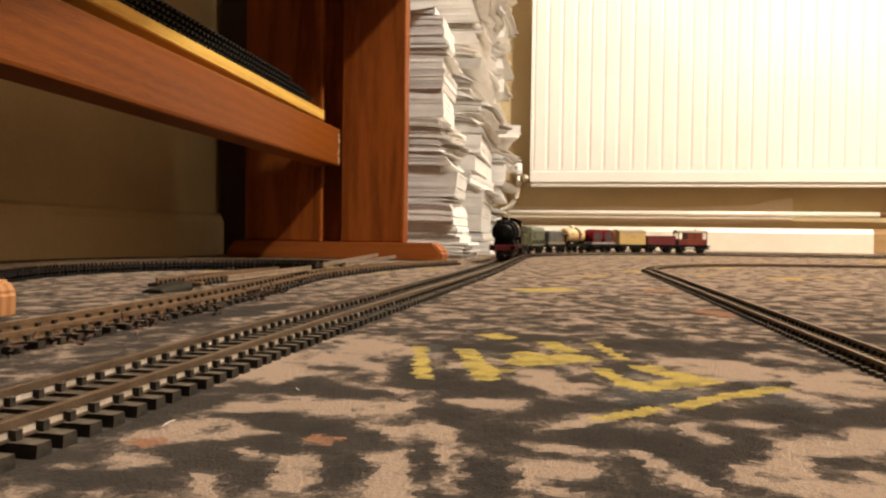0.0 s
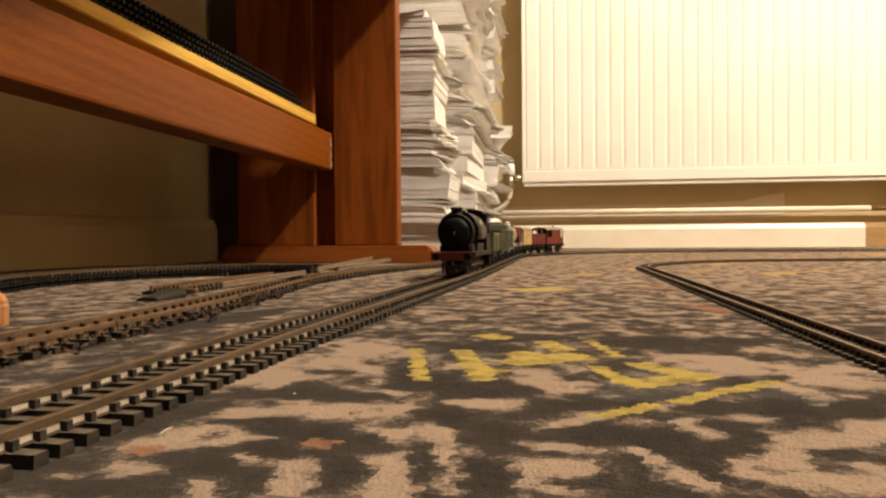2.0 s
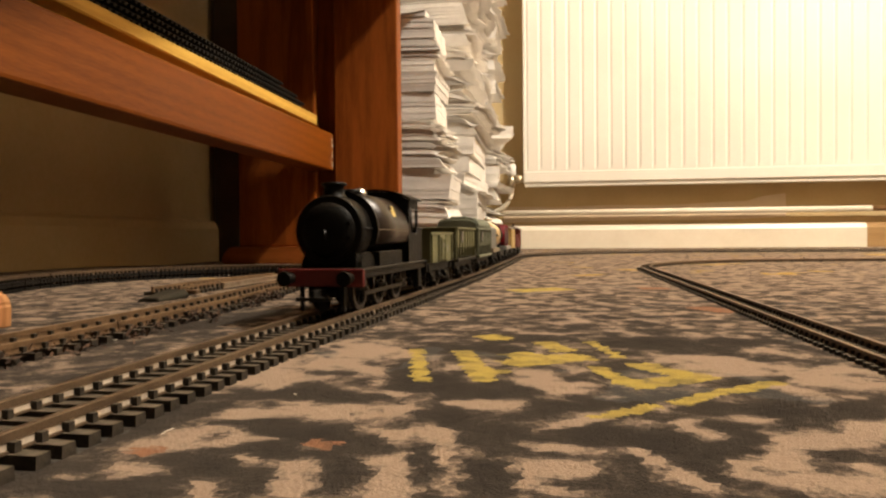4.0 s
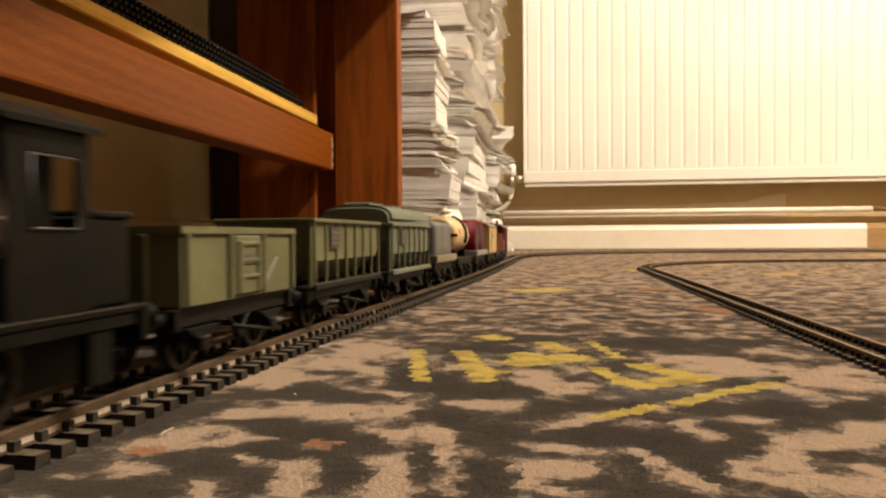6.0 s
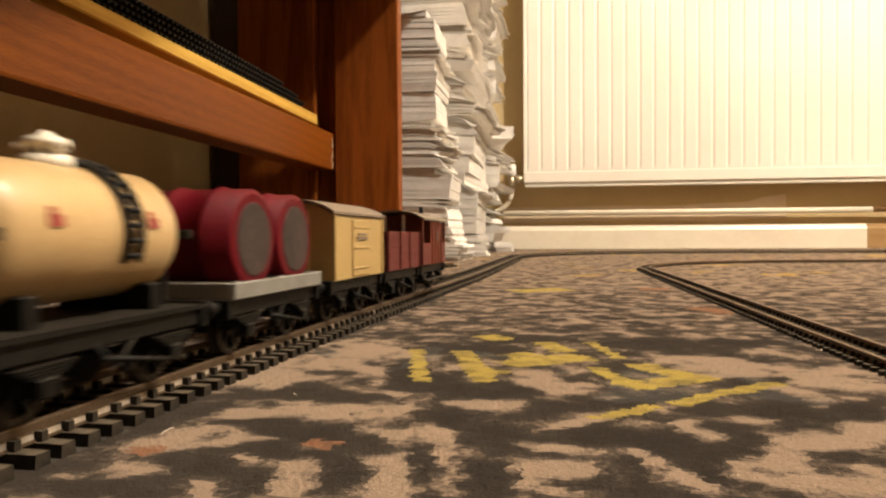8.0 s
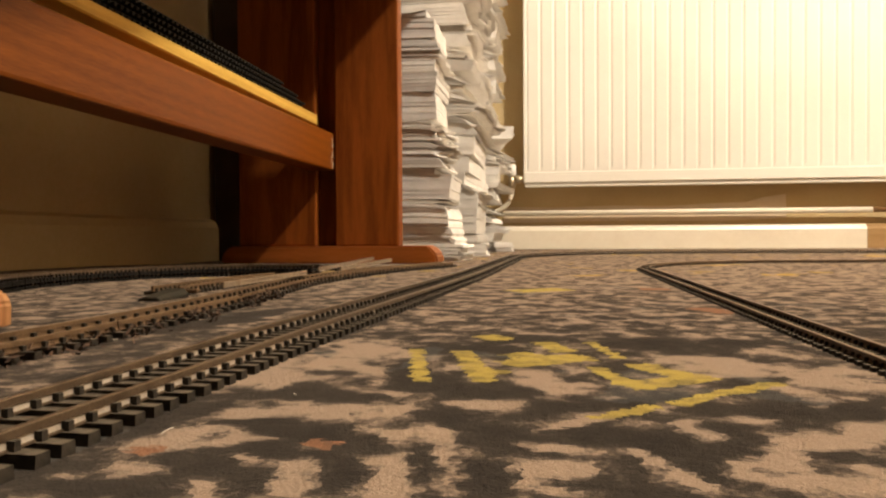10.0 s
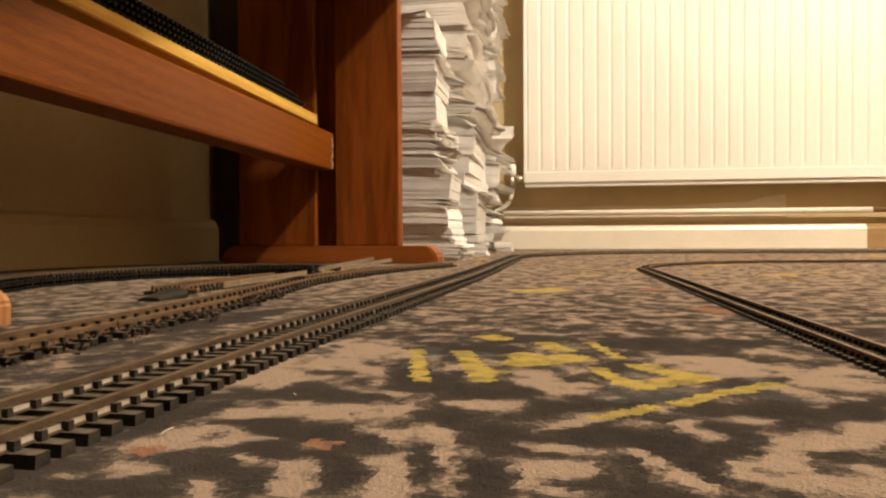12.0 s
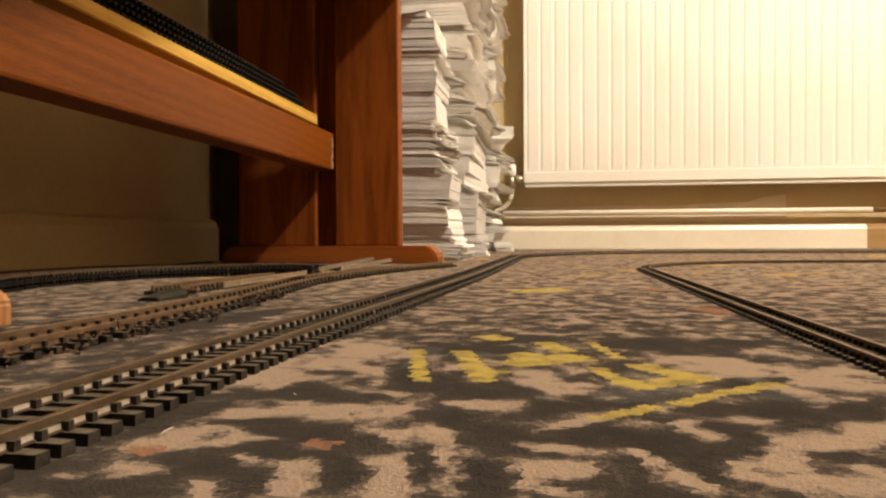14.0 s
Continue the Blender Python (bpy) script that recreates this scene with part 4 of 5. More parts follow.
def rounded_top(w, z0, z1, bulge, n=10, inset=0.0):
    """A section with upright sides and an arched top."""
    o = [(-w + inset, z0), (w - inset, z0), (w, z1)]
    for k in range(1, n):
        a = k / n
        o.append((w - 2 * w * a, z1 + bulge * math.sin(a * math.pi) ** 0.75))
    return o + [(-w, z1)]


def locomotive():
    v = thing("tank_locomotive", "black saddle-tank steam locomotive model with red buffer beam", "locomotive")
    L = 0.1040
    f = -L / 2
    part("running_plate", box(-0.0168, 0.0168, f + 0.001, -f - 0.001, 0.0162, 0.0176, 0.0003), M_black, v)
    for s in (-1, 1):
        part("valance", box(*sorted((s * 0.0150, s * 0.0164)), f + 0.002, -f - 0.002, 0.0138, 0.0163, 0.0003), M_black, v)
        part("footstep", box(*sorted((s * 0.0130, s * 0.0160)), -f - 0.014, -f - 0.008, 0.0045, 0.0140, 0.0004), M_black, v)
        part("splasher", prism([(f + 0.020 + 0.0090 * math.cos(a * math.pi / 8), 0.0176 + 0.0062 * math.sin(a * math.pi / 8)) for a in range(9)], 0, *sorted((s * 0.0090, s * 0.0125))), M_black, v)
        part("long_toolbox", box(*sorted((s * 0.0090, s * 0.0142)), f + 0.030, f + 0.066, 0.0174, 0.0236, 0.0005, 2), M_black, v)
        part("frame_plate", box(*sorted((s * 0.0060, s * 0.0068)), f + 0.004, -f - 0.004, 0.0040, 0.0165), M_under, v)
        part("guard_iron", box(*sorted((s * 0.0078, s * 0.0090)), f + 0.001, f + 0.003, 0.0012, 0.0140), M_under, v)
    part("front_beam", box(-0.0172, 0.0172, f - 0.0008, f + 0.0012, 0.0108, 0.0176, 0.0003), M_red, v, "red front buffer beam")
    part("rear_beam", box(-0.0172, 0.0172, -f - 0.0012, -f + 0.0008, 0.0108, 0.0176, 0.0003), M_black, v, "black rear buffer beam")
    for out in (-1, 1):
        for s in (-1, 1):
            y = out * (L / 2 + 0.0008)
            part("buffer", tube([(s * 0.0118, y, 0.0142), (s * 0.0118, y + out * 0.0035, 0.0142), (s * 0.0118, y + out * 0.0036, 0.0142), (s * 0.0118, y + out * 0.0062, 0.0142), (s * 0.0118, y + out * 0.0063, 0.0142), (s * 0.0118, y + out * 0.0072, 0.0142)],
                                [0.0020, 0.0016, 0.0009, 0.0009, 0.0030, 0.0028], 14), M_black, v)
        coupling(v, out * L / 2, out)
    zc, r = 0.0322, 0.0140
    y0 = f + 0.0085
    part("boiler", tube([(0, y0 + 0.001, zc - 0.001), (0, f + 0.072, zc - 0.001)], 0.0105, 28), M_black, v)
    sm = bmesh.new()
    add_tube(sm, [(0, y0, zc), (0, y0 + 0.0005, zc), (0, y0 + 0.012, zc)], [r * 0.97, r, r], 32)
    add_box(sm, -0.0108, 0.0108, y0 + 0.001, y0 + 0.012, 0.0174, 0.026)
    part("smokebox", sm, M_black, v)
    door = bmesh.new()
    add_tube(door, [(0, y0 + 0.0002, zc), (0, y0 - 0.0008, zc), (0, y0 - 0.0020, zc), (0, y0 - 0.0025, zc)], [0.0112, 0.0110, 0.0068, 0.0016], 28)
    add_box(door, -0.0095, 0.0095, y0 - 0.0016, y0 - 0.0009, zc + 0.0024, zc + 0.0032)
    add_box(door, -0.0095, 0.0095, y0 - 0.0016, y0 - 0.0009, zc - 0.0032, zc - 0.0024)
    sd = part("smokebox_door", door, M_black, v)
    part("door_handle", tube([(0, y0 - 0.002, zc), (0, y0 - 0.0045, zc), (0.0005, y0 - 0.0045, zc - 0.003)], 0.0004, 6), M_rod, sd, "small dull steel door handle")
    # saddle tank: arched over the boiler, with a flange along its foot
    o = []
    for k in range(25):
        a = math.radians(-20 + k * (220 / 24))
        o.append((0.0159 * math.cos(a), 0.0326 + 0.0159 * math.sin(a)))
    o += [(-0.0105, 0.0262), (0.0105, 0.0262)]
    tank = prism(o, 1, f + 0.0225, f + 0.0725)
    for e in tank.faces:
        e.smooth = len(e.verts) == 4
    # brown tint puts the warm room's reflection into the black tank's colour
    ta = part("saddle_tank", tank, worn("lined_tank_warm_sheen", (0.0060, 0.0030, 0.0018), (0.0150, 0.0070, 0.0040), 60, 0.34, spec=0.30), v)
    part("tank_front_flange", prism([(x * 1.03, 0.0326 + (z - 0.0326) * 1.03) for x, z in o], 1, f + 0.0212, f + 0.0226), M_black, ta)
    for s in (-1, 1):
        part("lining", box(*sorted((s * 0.0154, s * 0.01605)), f + 0.0235, f + 0.072, 0.0326, 0.0329), M_deck, ta, "thin pale lining")
        bm = bmesh.new()
        for y, z, w, h in ((0.0, 0.0, 0.0028, 0.0022), (0.0008, 0.0028, 0.0017, 0.0014), (-0.0006, -0.0026, 0.0034, 0.0007)):
            add_box(bm, *sorted((s * 0.0151, s * 0.0159)), f + 0.052 + y - w, f + 0.052 + y + w, 0.0392 + z - h, 0.0392 + z + h, 0.0003)
        for q in bm.verts:
            q.co.x -= s * max(0.0, (q.co.z - 0.0345)) * 0.30
        part("emblem", bm, M_yellow, ta, "small yellow emblem")
    part("tank_filler", tube([(0, f + 0.036, 0.0478), (0, f + 0.036, 0.0498), (0, f + 0.036, 0.0502)], [0.0042, 0.0042, 0.0030], 20), M_black, v)
    part("safety_valve", tube([(0, f + 0.047, 0.0478), (0, f + 0.047, 0.0492), (0, f + 0.047, 0.0506), (0, f + 0.047, 0.0514)], [0.0036, 0.0030, 0.0026, 0.0012], 16), M_chrome, v, "silver safety valve cover")
    part("chimney", tube([(0, f + 0.0150, 0.0445), (0, f + 0.0150, 0.0460), (0, f + 0.0150, 0.0470), (0, f + 0.0150, 0.0500), (0, f + 0.0150, 0.0505), (0, f + 0.0150, 0.0514), (0, f + 0.0150, 0.0516)], [0.0062, 0.0050, 0.0043, 0.0041, 0.0052, 0.0050, 0.0036], 24), M_black, v)
    part("handrail", tube([(0.0146, f + 0.010, 0.0330), (0.0146, f + 0.020, 0.0330)], 0.0003, 6), M_rod, v)
    # cab
    c0, c1 = f + 0.0725, f + 0.0905
    for s in (-1, 1):
        cab = bmesh.new()
        x = sorted((s * 0.0148, s * 0.0158))
        add_box(cab, *x, c0, c1, 0.0176, 0.0310)
        add_box(cab, *x, c0, c0 + 0.0045, 0.0310, 0.0472)
        add_box(cab, *x, c1 - 0.0025, c1, 0.0310, 0.0472)
        add_box(cab, *x, c0, c1, 0.0430, 0.0472)
        part("cab_side", cab, M_black, v)
        part("cab_beading", tube([(s * 0.0160, c0 + 0.0050, 0.0312), (s * 0.0160, c1 - 0.003, 0.0312), (s * 0.0160, c1 - 0.003, 0.0425), (s * 0.0160, c0 + 0.005, 0.0425), (s * 0.0160, c0 + 0.0050, 0.0312)], 0.0003, 6), M_dark, v)
    part("cab_front", prism([(-0.0157, 0.0176), (0.0157, 0.0176), (0.0157, 0.0472), (0.009, 0.0505), (0, 0.0513), (-0.009, 0.0505), (-0.0157, 0.0472)], 1, c0, c0 + 0.001), M_black, v)
    # added block that fills the cab so its openings look dark
    part("cab_dark_filler", box(-0.0125, 0.0125, c0 + 0.001, c1 - 0.0035, 0.0176, 0.0445, 0.001), M_black, v)
    part("cab_back", prism([(-0.0157, 0.0176), (0.0157, 0.0176), (0.0157, 0.0330), (-0.0157, 0.0330)], 1, c1 - 0.001, c1), M_black, v)
    ro = []
    for k in range(13):
        u = -1 + k / 6
        ro.append((0.0172 * u, 0.0524 - 0.0046 * u * u))
    ro += [(x, z - 0.0010) for x, z in reversed(ro)]
    part("cab_roof", prism(ro, 1, c0 - 0.002, c1 + 0.002), M_black, v)
    bk = bmesh.new()
    add_box(bk, -0.0152, 0.0152, c1, -f - 0.002, 0.0176, 0.0335, 0.0006)
    add_box(bk, -0.0158, 0.0158, c1 + 0.001, -f - 0.0015, 0.0332, 0.0345, 0.0004)
    part("coal_bunker", bk, M_black, v)
    for y in (f + 0.020, f + 0.046, f + 0.074):
        wheelset(v, y, 0.0088, M_black)
    for s in (-1, 1):
        bm = bmesh.new()
        add_box(bm, *sorted((s * 0.0105, s * 0.0113)), f + 0.018, f + 0.076, 0.0060, 0.0078, 0.0003)
        part("coupling_rod", bm, M_rod, v, "dull steel coupling rod")
    return v


enlist(locomotive(), -0.006, 0.104, 0.054)


def mineral_wagon():
    v = thing("mineral_wagon", "grey-green steel mineral wagon with side door", "wagon", "goods wagons")
    L = 0.0585
    underframe(v, L, 0.036)
    h, z0, z1, w = L / 2, 0.0152, 0.0318, 0.0158
    b = bmesh.new()
    shell(b, -w, w, -h, h, z0, z1, 0.0012)
    part("body", b, M_greygreen, v)
    rim = bmesh.new()
    for s in (-1, 1):
        add_box(rim, *sorted((s * (w - 0.0014), s * (w + 0.0007))), -h - 0.0007, h + 0.0007, z1 - 0.0012, z1 + 0.0004)
        add_box(rim, -w + 0.0014, w - 0.0014, *sorted((s * (h - 0.0014), s * (h + 0.0007))), z1 - 0.0012, z1 + 0.0004)
    part("top_rim", rim, M_greygreen, v)
    for s in (-1, 1):
        d = part("side_door", box(*sorted((s * w, s * (w + 0.0009))), -0.0068, 0.0068, z0 + 0.0006, z1 - 0.0016, 0.0004), M_greygreen, v)
        for y in (-0.0050, 0.0050):
            part("hinge", box(*sorted((s * (w + 0.0007), s * (w + 0.0016))), y - 0.0009, y + 0.0009, z0 + 0.001, z1 - 0.003, 0.0002), M_greygreen, d)
        for z in (z0 + 0.0050, z0 + 0.0090, z0 + 0.0130):
            part("door_bar", box(*sorted((s * (w + 0.0007), s * (w + 0.0014))), -0.0048, 0.0048, z - 0.0005, z + 0.0005, 0.0002), M_greygreen, d)
        part("dark_plate", box(*sorted((s * (w + 0.0007), s * (w + 0.00125))), -0.0036, 0.0036, z1 - 0.0085, z1 - 0.0062), M_dark, d, "small dark plate")
        for y in (-h + 0.0016, -0.0090, 0.0090, h - 0.0016):
            part("rib", box(*sorted((s * w, s * (w + 0.0011))), y - 0.0007, y + 0.0007, z0, z1 - 0.001, 0.0002), M_greygreen, v)
        part("diagonal_stripe", prism([(0.0105, z0 + 0.0036), (0.0118, z0 + 0.0030), (0.0186, z0 + 0.0092), (0.0178, z0 + 0.0094)], 0, *sorted((s * (w - 0.0002), s * (w + 0.0003)))), M_greydeck, v, "worn pale diagonal stripe")
    for y in (-h, h):
        for x in (-0.0075, 0.0075):
            part("end_rib", box(x - 0.0008, x + 0.0008, *sorted((y, y + math.copysign(0.0011, y))), z0, z1 - 0.0012, 0.0002), M_greygreen, v)
    return v


def hopper(covered):
    L = 0.0720 if covered else 0.0710
    v = thing("covered_hopper_wagon" if covered else "hopper_wagon",
              "pale grey covered hopper wagon with curved hatch roof" if covered else "grey-green open hopper wagon with ribbed sloping sides", "wagon", "goods wagons")
    paint = M_paleGrey if covered else M_greygreen
    underframe(v, L, 0.044, top=0.0135)
    h, z0, zm, z1, w = L / 2, 0.0140, 0.0222, 0.0353, 0.0160
    t = 0.0010
    b = bmesh.new()
    n = h * 0.68
    e = h * 0.89
    outer = [(-h, h, z1, w), (-h, h, zm + 0.0050, w), (-e, e, zm, w), (-n, n, z0 + 0.001, 0.0070)]
    inner = [(-n, n, z0 + 0.002, 0.0062), (-e + t, e - t, zm, w - t), (-h + t, h - t, zm + 0.0050, w - t), (-h + t, h - t, z1, w - t)]
    rings = [[b.verts.new(p) for p in ((-ww, a, z), (ww, a, z), (ww, c, z), (-ww, c, z))] for a, c, z, ww in outer + inner]
    for ra, rb in zip(rings, rings[1:] + rings[:1]):
        for j in range(4):
            b.faces.new((ra[j], ra[(j + 1) % 4], rb[(j + 1) % 4], rb[j]))
    b.faces.new(rings[4])
    bmesh.ops.recalc_face_normals(b, faces=b.faces[:])
    part("body", b, paint, v)
    for s in (-1, 1):
        k = 8
        for i in range(k):
            y = -h + 0.0012 + i * (L - 0.0024) / (k - 1)
            part("rib", box(*sorted((s * (w - 0.0004), s * (w + 0.0007))), y - 0.00045, y + 0.00045, z0, z1 - 0.0010, 0.0001), paint, v)
        part("side_sill", box(*sorted((s * (w - 0.0010), s * (w + 0.0013))), -h, h, z0 - 0.0010, z0 + 0.0012, 0.0003), M_under if not covered else paint, v)
        part("top_rim", box(*sorted((s * (w - 0.0012), s * (w + 0.0012))), -h - 0.0006, h + 0.0006, z1 - 0.0010, z1 + 0.0003, 0.0002), paint, v)
        pl = part("data_panel", box(*sorted((s * w, s * (w + 0.0007))), -h + 0.0145, -h + 0.0235, zm + 0.0035, zm + 0.0108), M_glass, v, "dark lettering panel")
        for i, (a, c) in enumerate(((0.0155, 0.0220), (0.0155, 0.0200), (0.0155, 0.0212))):
            part("marking_bar", box(*sorted((s * (w + 0.0004), s * (w + 0.0009))), -h + a, -h + c, zm + 0.0088 - i * 0.0018, zm + 0.0092 - i * 0.0018), M_vanroof, pl, "pale unreadable lettering bar")
    for out in (-1, 1):
        for x in (-w + 0.0008, w - 0.0008):
            part("end_post", box(x - 0.0007, x + 0.0007, *sorted((out * (h - 0.0006), out * (h + 0.0007))), z0, z1 - 0.001, 0.0002), paint, v)
        part("end_rim", box(-w, w, *sorted((out * (h - 0.0010), out * (h + 0.0009))), z1 - 0.0010, z1 + 0.0003, 0.0002), paint, v)
        part("end_slope_brace", tube([(0.0, out * n, z0 + 0.002), (0.0, out * (h - 0.002), z0 + 0.0005)], 0.0008, 6), M_under, v)
    if covered:
        o = []
        for k in range(25):  # square-shouldered arch
            a = math.pi * (1 - k / 24)
            o.append(((w + 0.0004) * math.copysign(abs(math.cos(a)) ** 0.55, math.cos(a)), z1 + 0.0084 * math.sin(a) ** 0.6))
        o += [(w - 0.0006, z1 - 0.0001), (-w + 0.0006, z1 - 0.0001)]
        roof = prism(o, 1, -h - 0.0003, h + 0.0003)
        bmesh.ops.bevel(roof, geom=[e for e in roof.edges if abs(abs(e.verts[0].co.y) - h - 0.0003) < 1e-6 and abs(abs(e.verts[1].co.y) - h - 0.0003) < 1e-6 and min(e.verts[0].co.z, e.verts[1].co.z) > z1 + 0.0005], offset=0.0015, segments=3, affect="EDGES")
        part("roof", roof, M_roofgrey, v)
        for y in (-0.024, 0.012):
            hatch = box(-0.0060, 0.0060, y - 0.0100, y + 0.0100, z1 + 0.0078, z1 + 0.0093, 0.0005, 2)
            part("roof_hatch", hatch, M_roofgrey, v)
            for q in (-0.0070, 0.0070):
                part("hatch_hinge", box(-0.0064, 0.0064, y + q - 0.0008, y + q + 0.0008, z1 + 0.0078, z1 + 0.0097, 0.0003), M_roofgrey, v)
    return v


def flat_body(v, L, deck, plank):
    underframe(v, L, 0.036)
    h, w = L / 2, 0.0162
    for s in (-1, 1):
        part("side_board", box(*sorted((s * (w - 0.0012), s * w)), -h, h, 0.0146, 0.0188, 0.0003), deck, v)
        part("end_board", box(-w + 0.0012, w - 0.0012, *sorted((s * (h - 0.0012), s * h)), 0.0146, 0.0188, 0.0003), deck, v)
    n = 9
    for i in range(n):
        a = -h + 0.0014 + i * (L - 0.0028) / n
        part("deck_plank", box(-w + 0.0014, w - 0.0014, a, a + (L - 0.0028) / n - 0.0003, 0.0148, 0.0160, 0.0002), plank, v)


def container_wagon():
    v = thing("flat_wagon", "tan-decked flat wagon with low plank sides", "wagon", "goods wagons")
    L = 0.0575
    flat_body(v, L, M_deck, M_deck)
    # the ribbed load is fixed to its deck
    w, a, c, z0, z1 = 0.0138, -0.0245, 0.0245, 0.0161, 0.0382
    b = box(-w, w, a, c, z0, z1, 0.0036, 5)
    rnd = random.Random(3)
    cut = [e for e in b.edges if e.calc_length() > 0.012]
    bmesh.ops.subdivide_edges(b, edges=cut, cuts=7, use_grid_fill=True)
    for q in b.verts:  # the sheet is drawn in at two seams and creased between them
        f = math.exp(-((q.co.y + 0.0080) / 0.0022) ** 2) + 0.7 * math.exp(-((q.co.y - 0.0105) / 0.0020) ** 2)
        k = 1 - 0.045 * f
        q.co.x = q.co.x * k + rnd.gauss(0, 0.00012)
        q.co.z = z0 + (q.co.z - z0) * (1 - 0.025 * f) + (rnd.gauss(0, 0.00012) if q.co.z > z0 + 0.002 else 0)
    for f in b.faces:
        f.smooth = True
    part("sheeted_load", b, M_slate, v, "grey shiny sheeted load with soft corners")
    return v


def tank_wagon():
    v = thing("tank_wagon", "cream oil tank wagon with black ladder and strap", "wagon", "goods wagons")
    L = 0.0590
    underframe(v, L, 0.036)
    h, r, zc = L / 2, 0.0129, 0.0306
    b = bmesh.new()
    e = 0.0245
    pts = [(0, -e, zc), (0, -e + 0.0004, zc), (0, -e + 0.0014, zc), (0, -e + 0.0030, zc), (0, e - 0.0030, zc), (0, e - 0.0014, zc), (0, e - 0.0004, zc), (0, e, zc)]
    add_tube(b, pts, [0.0095, 0.0108, 0.0121, r, r, 0.0121, 0.0108, 0.0095], 40)
    part("barrel", b, M_cream, v)
    for s in (-1, 1):
        for y in (-0.0135, 0.0135):
            bm = bmesh.new()
            for dy, dz, w, hh in ((0, 0, 0.0016, 0.0010), (-0.0004, 0.0016, 0.0008, 0.0007)):
                add_box(bm, *sorted((s * (r - 0.0003), s * (r + 0.0002))), y + dy - w, y + dy + w, zc + 0.002 + dz - hh, zc + 0.002 + dz + hh)
            for q in bm.verts:
                q.co.x = s * (math.sqrt(max(r * r - (q.co.z - zc) ** 2, 0)) + (0.0003 if abs(q.co.x) > r else -0.0004))
            part("printed_mark", bm, M_redmark, v, "faded red printed mark")
    dome = bmesh.new()
    add_tube(dome, [(0, 0, zc + r + d) for d in (-0.0012, 0.0014, 0.0016, 0.0028, 0.0031, 0.0045, 0.0052, 0.0060)], [0.0046, 0.0044, 0.0030, 0.0030, 0.0042, 0.0038, 0.0016, 0.0008], 20)
    part("filler_dome", dome, M_dome, v, "white filler dome with lid")
    for k in range(3):
        part("dome_clamp", box(-0.0006, 0.0006, 0.0022, 0.0052, zc + r + 0.0024, zc + r + 0.0036, 0.0003), M_dome, v).rotation_euler = (0, 0, k * 2.094)
    # strap with rungs over the barrel
    st = bmesh.new()
    for dy in (-0.0021, 0.0021):
        ring = [(math.sin(math.radians(a)) * (r + 0.0008), 0.0065 + dy, zc + math.cos(math.radians(a)) * (r + 0.0008)) for a in range(-118, 119, 8)]
        add_tube(st, ring, 0.0006, 6)
    part("strap", st, M_under, v, "black strap ladder")
    for i, a in enumerate(range(-108, 109, 12)):
        q = math.radians(a)
        x, z = math.sin(q) * (r + 0.0011), zc + math.cos(q) * (r + 0.0011)
        part("rung", tube([(x, 0.0043, z), (x, 0.0087, z)], 0.0006, 6), M_under, v)
    for s in (-1, 1):
        part("saddle", box(-0.0110, 0.0110, s * 0.017 - 0.0016, s * 0.017 + 0.0016, 0.0145, 0.0205, 0.0003), M_under, v)
        y = s * (e + 0.0016)
        bm = bmesh.new()
        add_box(bm, -0.0135, 0.0135, y - 0.0009, y + 0.0009, zc - 0.0012, zc + 0.0008, 0.0002)
        for x in (-0.0060, 0.0060):
            add_box(bm, x - 0.0012, x + 0.0012, y - 0.0007, y + 0.0007, 0.0146, zc - 0.0009)
        part("end_stanchion", bm, M_under, v, "black end stanchion")
    return v


def drum_wagon():
    v = thing("flat_wagon", "grey-decked flat wagon carrying two drums", "wagon", "goods wagons")
    L = 0.0575
    flat_body(v, L, M_greydeck, M_greydeck)
    r, w = 0.0131, 0.0138
    for y in (-0.0136, 0.0136):
        zc = 0.0161 + r
        b = bmesh.new()
        xs = [(-w, r * 0.90), (-w + 0.0006, r), (-w * 0.45, r), (-w * 0.42, r * 1.05), (-w * 0.38, r), (w * 0.38, r), (w * 0.42, r * 1.05), (w * 0.45, r), (w - 0.0006, r), (w, r * 0.90)]
        add_tube(b, [(x, y, zc) for x, _ in xs], [q for _, q in xs], 36)
        d = part("drum", b, M_drum, v, "crimson painted steel drum")
        for s in (-1, 1):
            e = bmesh.new()
            add_tube(e, [(s * (w - 0.0004), y, zc), (s * (w + 0.0003), y, zc)], [r * 0.76, r * 0.72], 28)
            part("drum_end", e, M_drumend, d, "worn dull drum end")
        part("chock", box(-w, w, y - 0.0095, y - 0.0070, 0.0160, 0.0188, 0.0004), M_greydeck, v)
    return v


